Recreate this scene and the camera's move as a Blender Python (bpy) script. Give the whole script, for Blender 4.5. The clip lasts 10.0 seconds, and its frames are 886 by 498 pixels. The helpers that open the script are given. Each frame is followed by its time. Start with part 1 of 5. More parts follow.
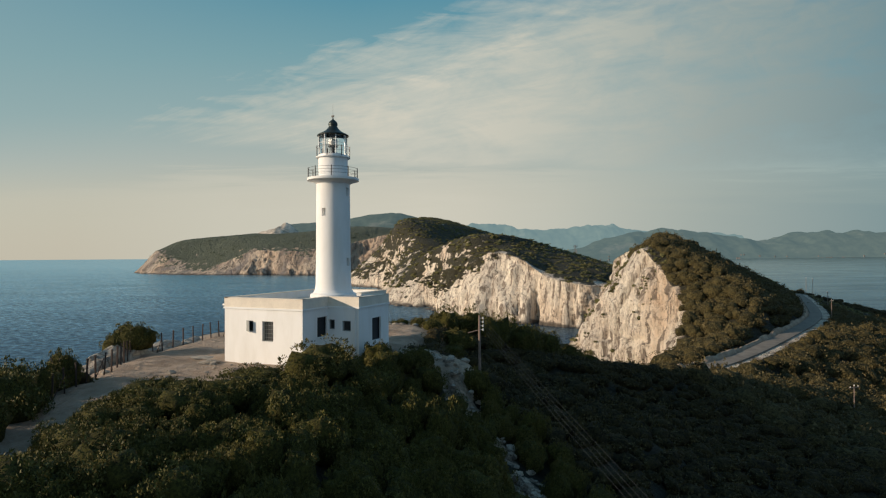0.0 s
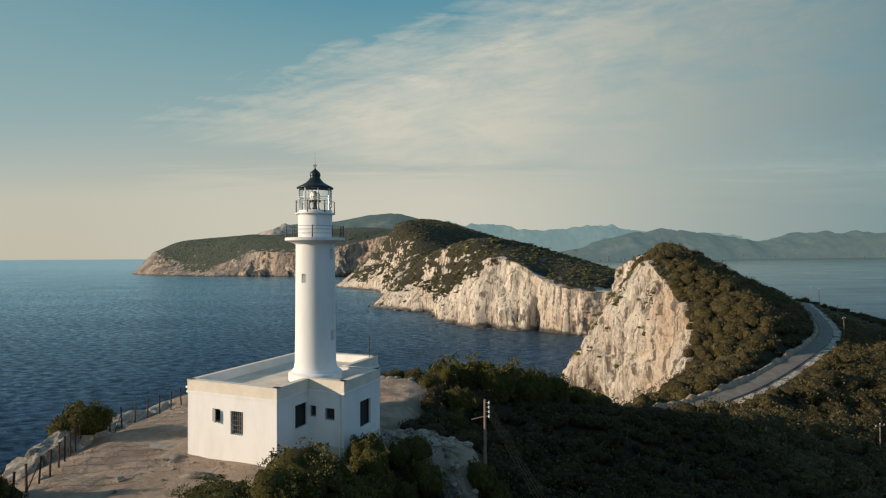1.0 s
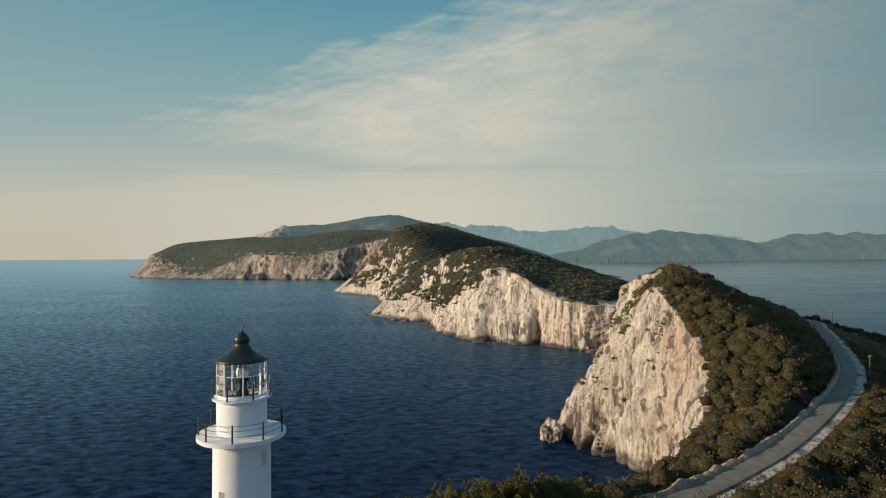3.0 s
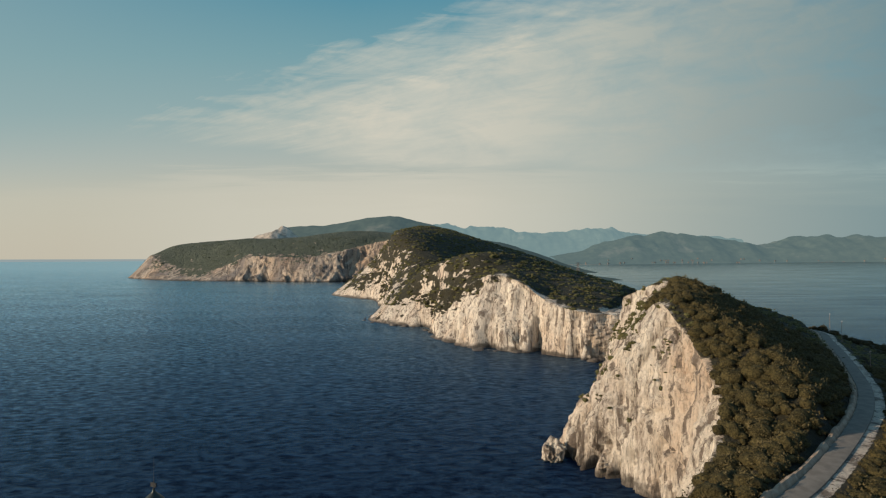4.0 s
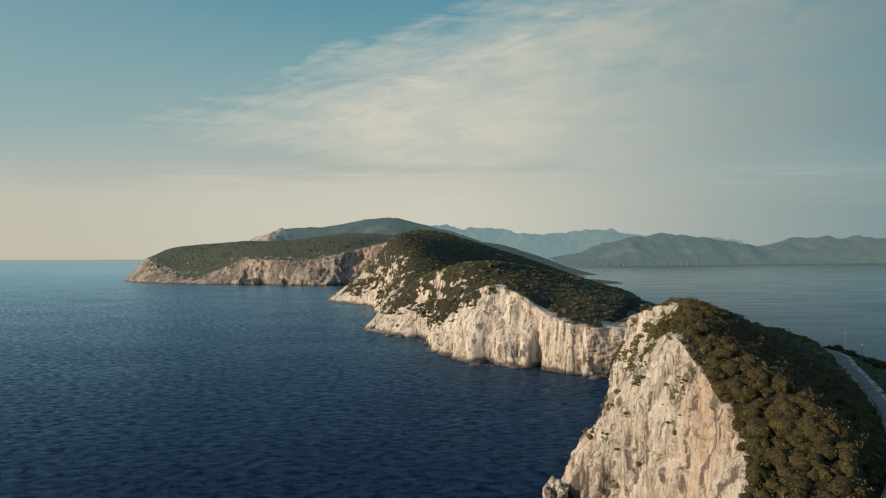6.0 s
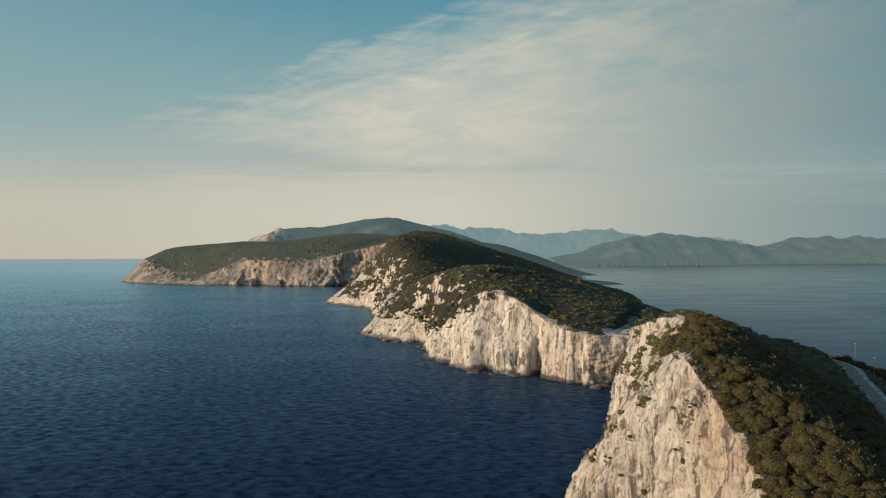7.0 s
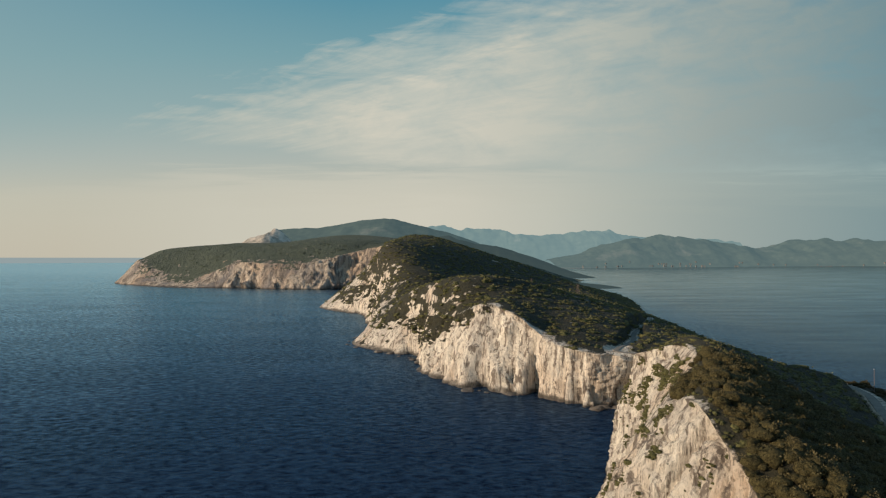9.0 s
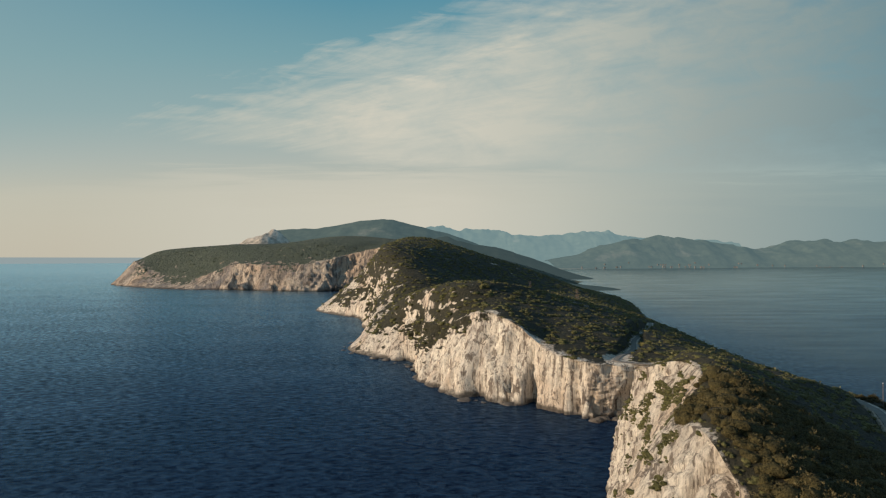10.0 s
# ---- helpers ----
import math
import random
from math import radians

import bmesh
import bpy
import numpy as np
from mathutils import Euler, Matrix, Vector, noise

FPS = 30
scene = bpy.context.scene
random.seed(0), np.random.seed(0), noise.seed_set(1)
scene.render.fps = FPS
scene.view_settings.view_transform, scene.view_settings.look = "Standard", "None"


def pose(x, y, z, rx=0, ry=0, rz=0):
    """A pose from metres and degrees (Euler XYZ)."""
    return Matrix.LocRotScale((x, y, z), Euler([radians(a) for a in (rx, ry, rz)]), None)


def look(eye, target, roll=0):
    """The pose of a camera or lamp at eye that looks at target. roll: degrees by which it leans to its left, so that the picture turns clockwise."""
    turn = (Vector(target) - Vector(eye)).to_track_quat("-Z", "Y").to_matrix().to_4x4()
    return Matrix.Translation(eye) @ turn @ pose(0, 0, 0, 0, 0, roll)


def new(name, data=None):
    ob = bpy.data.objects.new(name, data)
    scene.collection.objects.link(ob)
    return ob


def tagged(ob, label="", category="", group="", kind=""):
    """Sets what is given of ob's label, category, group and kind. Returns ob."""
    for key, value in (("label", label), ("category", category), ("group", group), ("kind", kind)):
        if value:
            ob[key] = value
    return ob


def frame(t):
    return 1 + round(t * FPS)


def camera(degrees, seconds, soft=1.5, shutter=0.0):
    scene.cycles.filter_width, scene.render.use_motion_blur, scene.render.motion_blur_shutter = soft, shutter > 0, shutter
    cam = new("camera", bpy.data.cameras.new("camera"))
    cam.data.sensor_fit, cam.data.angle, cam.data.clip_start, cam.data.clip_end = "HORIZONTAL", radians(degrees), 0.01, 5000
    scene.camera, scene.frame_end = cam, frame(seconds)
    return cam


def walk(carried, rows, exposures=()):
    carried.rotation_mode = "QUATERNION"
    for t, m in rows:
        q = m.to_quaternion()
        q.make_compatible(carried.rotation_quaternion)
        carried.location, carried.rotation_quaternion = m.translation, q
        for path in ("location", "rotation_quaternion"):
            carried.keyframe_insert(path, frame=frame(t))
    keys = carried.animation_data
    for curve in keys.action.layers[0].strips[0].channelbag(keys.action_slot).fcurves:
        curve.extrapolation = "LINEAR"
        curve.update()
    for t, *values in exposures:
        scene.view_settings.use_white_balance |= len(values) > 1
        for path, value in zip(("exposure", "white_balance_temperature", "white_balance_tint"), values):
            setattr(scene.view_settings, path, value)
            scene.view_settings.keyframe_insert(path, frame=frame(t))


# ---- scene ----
cam = camera(74.99, 10.0, 1.2)
PATH = [
    (0.0, look((8.27, -43.57, 55.05), (8.27, 56.42, 56.23), -0.32)),
    (0.5, look((8.30, -40.67, 57.32), (8.38, 59.32, 58.50), -0.29)),
    (1.0, look((8.27, -37.69, 59.72), (8.43, 62.31, 60.87), -0.31)),
    (1.5, look((8.40, -34.89, 61.93), (8.60, 65.10, 63.09), -0.30)),
    (2.0, look((8.57, -31.78, 64.32), (8.83, 68.21, 65.46), -0.33)),
    (2.5, look((8.89, -29.24, 66.59), (9.13, 70.75, 67.73), -0.35)),
    (4.0, look((9.51, -19.17, 73.16), (9.76, 80.82, 74.45), -0.14)),
    (4.5, look((10.08, -15.50, 75.26), (10.35, 84.49, 76.56), -0.16)),
    (5.0, look((10.72, -11.25, 77.32), (11.00, 88.74, 78.63), -0.16)),
    (5.5, look((11.36, -6.80, 79.20), (11.69, 93.19, 80.56), -0.16)),
    (7.0, look((13.75, 7.49, 85.74), (14.20, 107.48, 86.96), -0.14)),
    (7.5, look((14.89, 12.75, 87.88), (15.36, 112.74, 89.04), -0.14)),
    (8.0, look((15.77, 17.65, 90.05), (16.32, 117.64, 91.21), -0.03)),
    (8.5, look((16.36, 22.18, 92.09), (17.06, 122.17, 93.28), 0.01)),
    (9.0, look((17.22, 27.03, 94.38), (18.02, 127.02, 95.59), 0.05)),
    (9.5, look((18.10, 31.44, 96.54), (19.01, 131.43, 97.75), 0.06)),
    (10.0, look((19.22, 36.04, 98.97), (20.20, 136.02, 100.18), 0.08)),
]
walk(cam, PATH)
# ---- light ----
SUN_DIR = Vector((-0.95, -0.22, 0.262)).normalized()   # towards the evening sun
SUN_EL = math.asin(SUN_DIR.z)
SUN_AZ = math.atan2(SUN_DIR.x, SUN_DIR.y)
EXPOSURE = 0.0
scene.view_settings.exposure = EXPOSURE

sun_data = bpy.data.lights.new("sun", "SUN")
sun_data.energy, sun_data.angle, sun_data.color = 4.9, radians(0.6), (1.0, 0.80, 0.60)
sun = new("sun", sun_data)
sun.matrix_world = look(SUN_DIR * 300, (0, 0, 0))


class Nodes:
    """Short hand for node trees."""

    def __init__(self, tree):
        self.tree = tree

    def add(self, kind, settings=None, **inputs):
        n = self.tree.nodes.new(kind)
        for key, value in (settings or {}).items():
            setattr(n, key, value)
        for key, value in inputs.items():
            slot = n.inputs[int(key[1:])] if key[0] == "i" and key[1:].isdigit() else n.inputs[key.replace("_", " ")]
            if isinstance(value, bpy.types.NodeSocket):
                self.tree.links.new(value, slot)
            else:
                slot.default_value = value
        return n

    def math(self, op, a, b=0.0, clamp=False):
        return self.add("ShaderNodeMath", {"operation": op, "use_clamp": clamp}, i0=a, i1=b).outputs[0]

    def ramp(self, fac, *stops):
        n = self.add("ShaderNodeValToRGB", i0=fac)
        r = n.color_ramp
        while len(r.elements) < len(stops):
            r.elements.new(0.5)
        for e, (at, c) in zip(r.elements, stops):
            e.position, e.color = at, (*c, 1) if isinstance(c, tuple) else (c, c, c, 1)
        return n.outputs[0]

    def mix(self, fac, a, b, blend="MIX"):
        n = self.add("ShaderNodeMix", {"data_type": "RGBA", "blend_type": blend})
        for slot, value in ((n.inputs[0], fac), (n.inputs[6], a), (n.inputs[7], b)):
            if isinstance(value, bpy.types.NodeSocket):
                self.tree.links.new(value, slot)
            else:
                slot.default_value = (*value, 1) if isinstance(value, tuple) and len(value) == 3 else value
        return n.outputs[2]

    def noise(self, vec, scale, detail=4.0, rough=0.55, dist=0.0):
        return self.add("ShaderNodeTexNoise", Vector=vec, Scale=scale, Detail=detail, Roughness=rough, Distortion=dist).outputs[0]

    def scaled(self, vec, sx, sy, sz, loc=(0, 0, 0), rot=(0, 0, 0)):
        return self.add("ShaderNodeMapping", Vector=vec, Location=loc, Rotation=rot, Scale=(sx, sy, sz)).outputs[0]


def build_world():
    w = bpy.data.worlds.new("evening_sky")
    scene.world = w
    w.use_nodes = True
    t = w.node_tree
    t.nodes.clear()
    n = Nodes(t)
    sky = n.add("ShaderNodeTexSky", {"sky_type": "NISHITA", "sun_disc": False, "sun_elevation": SUN_EL, "sun_rotation": SUN_AZ,
                                     "altitude": 60.0, "air_density": 1.0, "dust_density": 2.0, "ozone_density": 2.0}).outputs[0]
    sky = n.mix(1.0, sky, (0.085, 0.085, 0.085), "MULTIPLY")
    d = n.add("ShaderNodeTexCoord").outputs["Generated"]
    sep = n.add("ShaderNodeSeparateXYZ", i0=d)
    x, y, z = sep.outputs
    ahead = n.math("MAXIMUM", n.math("ABSOLUTE", y), 0.15)
    az, el = n.math("DIVIDE", x, ahead), n.math("DIVIDE", z, ahead)
    # clear sky: cream haze low down, blue-green above, paler towards the sun
    clear = n.ramp(el, (0.0, (0.585, 0.535, 0.425)), (0.10, (0.56, 0.54, 0.44)), (0.17, (0.44, 0.49, 0.445)), (0.25, (0.30, 0.43, 0.43)), (0.35, (0.19, 0.37, 0.41)), (0.45, (0.105, 0.30, 0.385)), (1.0, (0.07, 0.21, 0.36)))
    sunward = n.math("MULTIPLY", n.math("SUBTRACT", n.math("MULTIPLY", az, -1.0), 0.15), 1.1, True)
    clear = n.mix(n.math("MULTIPLY", sunward, n.ramp(el, (0.12, 0.0), (0.3, 0.55), (0.6, 0.7), (1.0, 0.2))), clear, (0.33, 0.44, 0.425))
    base = n.mix(0.12, clear, sky)
    # cirrus: one broad plume that fans out from low on the sunward side, combed by the wind along its upper rim
    flow = n.add("ShaderNodeCombineXYZ", i0=az, i1=el, i2=0.0).outputs[0]
    sx, sy = n.math("ADD", az, 0.80), n.math("SUBTRACT", el, 0.10)
    theta = n.math("ARCTAN2", sy, sx)
    reach = n.math("SQRT", n.math("ADD", n.math("MULTIPLY", sx, sx), n.math("MULTIPLY", sy, sy)))
    fan = n.add("ShaderNodeCombineXYZ", i0=reach, i1=theta, i2=0.0).outputs[0]
    streak = n.noise(n.scaled(fan, 3.0, 13.0, 1, (0.3, 0.2, 0)), 1.5, 8, 0.62, 0.55)
    thread = n.noise(n.scaled(fan, 5.0, 46.0, 1, (3.1, 0.7, 0)), 1.7, 6, 0.6, 0.5)
    comb = n.noise(n.scaled(flow, 3.0, 17.0, 1, (1.7, 0.4, 0), (0, 0, radians(-44))), 2.6, 6, 0.62, 0.6)
    tuft = n.noise(n.scaled(flow, 4.0, 7.0, 1, (6.2, 1.9, 0), (0, 0, radians(-35))), 2.2, 7, 0.66, 0.8)
    rim = n.math("SUBTRACT", n.math("ADD", 0.45, n.math("MULTIPLY", az, 0.42)), el)
    rim = n.math("ADD", rim, n.math("MULTIPLY", n.math("SUBTRACT", comb, 0.5), 0.24))
    rim = n.math("ADD", rim, n.math("MULTIPLY", n.math("SUBTRACT", streak, 0.5), 0.16))
    upper = n.ramp(rim, (0.0, 0.0), (0.07, 0.42), (0.16, 0.86), (0.26, 1.0))
    under = n.math("SUBTRACT", el, n.math("ADD", 0.140, n.math("MULTIPLY", n.math("MAXIMUM", n.math("MULTIPLY", az, -1.0), 0.0), 0.13)))
    under = n.math("ADD", under, n.math("MULTIPLY", n.math("SUBTRACT", streak, 0.5), 0.06))
    upper = n.math("MULTIPLY", upper, n.ramp(n.math("ADD", under, 0.1), (0.10, 0.0), (0.125, 0.75), (0.16, 1.0)))
    body = n.math("ADD", n.math("MULTIPLY", n.ramp(streak, (0.34, 0.0), (0.66, 1.0)), 0.30), n.math("ADD", n.math("MULTIPLY", n.ramp(thread, (0.32, 0.0), (0.68, 1.0)), 0.14), n.math("MULTIPLY", n.ramp(tuft, (0.34, 0.0), (0.64, 1.0)), 0.26)))
    upper = n.math("MULTIPLY", upper, n.math("ADD", 0.52, body), True)
    # a second, level veil under it, with a streaky top
    level = n.noise(n.scaled(flow, 1.4, 24.0, 1, (2.0, 0.3, 0), (0, 0, radians(-3))), 2.6, 6, 0.6, 0.5)
    top = n.math("ADD", n.math("SUBTRACT", n.math("ADD", 0.157, n.math("MULTIPLY", n.math("MINIMUM", n.math("ADD", az, 0.42), 0.0), 0.13)), el), n.math("MULTIPLY", n.math("SUBTRACT", level, 0.5), 0.11))
    lower = n.math("MULTIPLY", n.ramp(top, (0.0, 0.0), (0.022, 0.62), (0.08, 0.9)), n.ramp(n.math("ADD", az, 0.8), (0.15, 0.25), (0.42, 0.8), (1.0, 0.95)))
    veil = n.math("MAXIMUM", upper, lower)
    cloud = n.ramp(n.math("MULTIPLY", n.math("ADD", az, 0.8), 0.625), (0.0, (0.56, 0.545, 0.455)), (0.48, (0.63, 0.605, 0.51)), (0.62, (0.56, 0.55, 0.47)), (0.80, (0.40, 0.425, 0.385)), (1.0, (0.275, 0.335, 0.33)))
    col = n.mix(veil, base, cloud)
    off = n.math("MULTIPLY", n.math("SUBTRACT", az, 0.05), 1.25, True)
    dim = n.mix(off, col, n.mix(1.0, col, (0.66, 0.82, 0.90), "MULTIPLY"))
    # away from the sun, behind the view, the sky is a clear blue
    behind = n.math("MULTIPLY", n.math("SUBTRACT", 0.25, y), 2.2, True)
    east = n.math("MULTIPLY", n.math("SUBTRACT", n.math("MULTIPLY", x, 1.0), 0.64), 6.0, True)
    dim = n.mix(n.math("MAXIMUM", n.math("MULTIPLY", behind, n.math("ADD", 0.55, n.math("MULTIPLY", x, 0.45), True)), east), dim, (0.16, 0.28, 0.41))
    # below the horizon: the far sea
    down = n.math("GREATER_THAN", -0.0035, el)
    out = n.mix(down, dim, (0.29, 0.35, 0.36))
    bg = n.add("ShaderNodeBackground", Color=out, Strength=1.0)
    o = n.add("ShaderNodeOutputWorld")
    t.links.new(bg.outputs[0], o.inputs[0])


build_world()


# ---- materials ----
def material(name, build):
    m = bpy.data.materials.new(name)
    m.use_nodes = True
    t = m.node_tree
    t.nodes.clear()
    n = Nodes(t)
    bsdf = n.add("ShaderNodeBsdfPrincipled")
    t.links.new(bsdf.outputs[0], n.add("ShaderNodeOutputMaterial").inputs[0])
    pos = n.add("ShaderNodeNewGeometry").outputs["Position"]
    build(n, bsdf, pos, t)
    return m


def put(n, bsdf, **inputs):
    for key, value in inputs.items():
        slot = bsdf.inputs[key.replace("_", " ")]
        if isinstance(value, bpy.types.NodeSocket):
            n.tree.links.new(value, slot)
        else:
            slot.default_value = value


def relief(n, bsdf, height, strength, distance):
    b = n.add("ShaderNodeBump", Strength=strength, Distance=distance, Height=height)
    n.tree.links.new(b.outputs[0], bsdf.inputs["Normal"])


def plain(name, colour, rough=0.6, metal=0.0, vary=0.15, scale=3.0, bump=0.0):
    def build(n, bsdf, pos, t):
        a = n.noise(pos, scale, 5, 0.6)
        b = n.noise(pos, scale * 9, 3, 0.6)
        f = n.math("ADD", n.math("MULTIPLY", a, 0.65), n.math("MULTIPLY", b, 0.35))
        dark = tuple(c * (1 - vary * 1.6) for c in colour)
        light = tuple(min(1, c * (1 + vary)) for c in colour)
        put(n, bsdf, Base_Color=n.mix(n.ramp(f, (0.3, 0.0), (0.7, 1.0)), dark, light), Roughness=rough, Metallic=metal)
        if bump:
            relief(n, bsdf, b, 0.5, bump)
    return material(name, build)


def build_rock(n, bsdf, pos, t, size=1.0, spread=(0.32, 0.62), pale=(0.84, 0.755, 0.62), shade=(0.58, 0.50, 0.41), tan=(0.66, 0.47, 0.31), ground=((0.014, 0.013, 0.005), (0.040, 0.035, 0.014))):
    """Pale limestone with ochre and grey stains drawn down the face; dry scrub soil where cover is set."""
    cover = n.add("ShaderNodeAttribute", {"attribute_name": "cover"}).outputs["Fac"]
    wet = n.add("ShaderNodeAttribute", {"attribute_name": "tide"}).outputs["Fac"]
    pos = n.scaled(pos, 1 / size, 1 / size, 1 / size)
    down = n.scaled(pos, 1, 1, 0.16)
    stain = n.noise(down, 0.09, 7, 0.62, 0.6)
    ochre = n.noise(n.scaled(pos, 1, 1, 0.35, (40, 7, 3)), 0.035, 6, 0.6, 0.4)
    grain = n.noise(pos, 0.9, 8, 0.7)
    leaning = n.scaled(pos, 1, 1, 0.11, (0, 0, 0), (radians(-12), radians(11), 0))
    crack = n.noise(leaning, 0.30, 10, 0.72, 0.35)
    sway = n.add("ShaderNodeTexNoise", Vector=pos, Scale=0.22, Detail=4.0, Roughness=0.6).outputs[1]
    bent = n.add("ShaderNodeVectorMath", {"operation": "MULTIPLY_ADD"}, i0=sway, i1=(3.4, 3.4, 1.2), i2=leaning).outputs[0]
    gap = n.add("ShaderNodeTexVoronoi", {"feature": "DISTANCE_TO_EDGE"}, Vector=bent, Scale=0.16).outputs["Distance"]
    split = n.add("ShaderNodeTexVoronoi", {"feature": "DISTANCE_TO_EDGE"}, Vector=bent, Scale=0.52).outputs["Distance"]
    plate = n.add("ShaderNodeTexVoronoi", Vector=bent, Scale=0.16).outputs["Color"]
    tone = n.add("ShaderNodeSeparateXYZ", i0=plate).outputs[0]
    pits = n.noise(n.scaled(pos, 1, 1, 0.55, (3, 9, 4)), 0.55, 5, 0.6, 0.4)
    c = n.mix(n.ramp(stain, (spread[0], 0.0), (spread[1], 1.0)), shade, pale)
    c = n.mix(n.ramp(tone, (0.2, 0.0), (0.9, 0.3)), c, shade)
    c = n.mix(n.ramp(ochre, (0.50, 0.0), (0.66, 0.6)), c, tan)
    # cracks are darkened in the colour, standing in for small shadows
    c = n.mix(n.ramp(crack, (0.43, 1.0), (0.49, 0.0)), c, (0.17, 0.135, 0.105))
    where = n.ramp(n.noise(n.scaled(pos, 1, 1, 0.4, (8, 1, 6)), 0.12, 4, 0.6), (0.46, 0.0), (0.62, 1.0))
    c = n.mix(n.math("MULTIPLY", where, n.ramp(split, (0.0, 0.3), (0.04, 0.0))), c, (0.26, 0.21, 0.165))
    c = n.mix(n.math("MULTIPLY", where, n.ramp(gap, (0.0, 0.6), (0.05, 0.0))), c, (0.19, 0.15, 0.115))
    runs = n.noise(n.scaled(pos, 1, 1, 0.045, (2, 5, 0)), 0.55, 6, 0.7, 0.2)
    c = n.mix(n.ramp(runs, (0.55, 0.0), (0.66, 0.75)), c, (0.25, 0.205, 0.165))
    c = n.mix(n.ramp(pits, (0.67, 0.0), (0.72, 0.5)), c, (0.20, 0.165, 0.12))
    c = n.mix(n.ramp(grain, (0.38, 0.2), (0.52, 0.0)), c, (0.36, 0.31, 0.26))
    hair = n.noise(n.scaled(pos, 1, 1, 0.16, (6, 3, 1), (radians(-12), radians(11), 0)), 1.05, 7, 0.68, 0.4)
    c = n.mix(n.ramp(hair, (0.39, 0.6), (0.45, 0.0)), c, (0.24, 0.19, 0.15))
    # the default ground colours are darkened for the shadows between bushes
    soil = n.mix(n.ramp(n.noise(pos, 0.35, 6, 0.65), (0.35, 0.0), (0.65, 1.0)), *ground)
    rough_edge = n.math("ADD", cover, n.math("MULTIPLY", n.math("SUBTRACT", n.noise(pos, 0.6, 6, 0.7), 0.5), 0.9))
    c = n.mix(n.ramp(rough_edge, (0.42, 0.0), (0.58, 1.0)), c, soil)
    worn = n.add("ShaderNodeAttribute", {"attribute_name": "yard"}).outputs["Fac"]
    ea = n.noise(pos, 0.5, 7, 0.65, 0.5)
    eb = n.noise(pos, 5.0, 5, 0.7)
    earth = n.mix(n.ramp(ea, (0.36, 0.0), (0.64, 1.0)), (0.40, 0.285, 0.20), (0.66, 0.51, 0.385))
    earth = n.mix(n.ramp(eb, (0.54, 0.0), (0.72, 0.6)), earth, (0.64, 0.55, 0.45))
    c = n.mix(worn, c, earth)
    c = n.mix(wet, c, (0.06, 0.05, 0.04))
    put(n, bsdf, Base_Color=c, Roughness=0.92)
    seams = n.math("ADD", n.math("MULTIPLY", n.ramp(gap, (0.0, 0.0), (0.10, 1.0)), 0.16), n.math("ADD", n.math("MULTIPLY", n.ramp(split, (0.0, 0.0), (0.12, 1.0)), 0.05), n.math("MULTIPLY", tone, 0.15)))
    relief(n, bsdf, n.math("ADD", n.math("ADD", crack, seams), n.math("ADD", n.math("MULTIPLY", grain, 0.35), n.math("MULTIPLY", hair, 0.4))), 1.0, 2.2 * size)


def build_terrace(n, bsdf, pos, t):
    a = n.noise(pos, 0.45, 7, 0.65, 0.5)
    b = n.noise(pos, 6.0, 5, 0.7)
    c = n.mix(n.ramp(a, (0.35, 0.0), (0.66, 1.0)), (0.22, 0.155, 0.105), (0.40, 0.31, 0.225))
    c = n.mix(n.ramp(b, (0.55, 0.0), (0.75, 0.6)), c, (0.47, 0.40, 0.32))
    put(n, bsdf, Base_Color=c, Roughness=0.95)
    relief(n, bsdf, n.math("ADD", a, n.math("MULTIPLY", b, 0.3)), 0.6, 0.25)


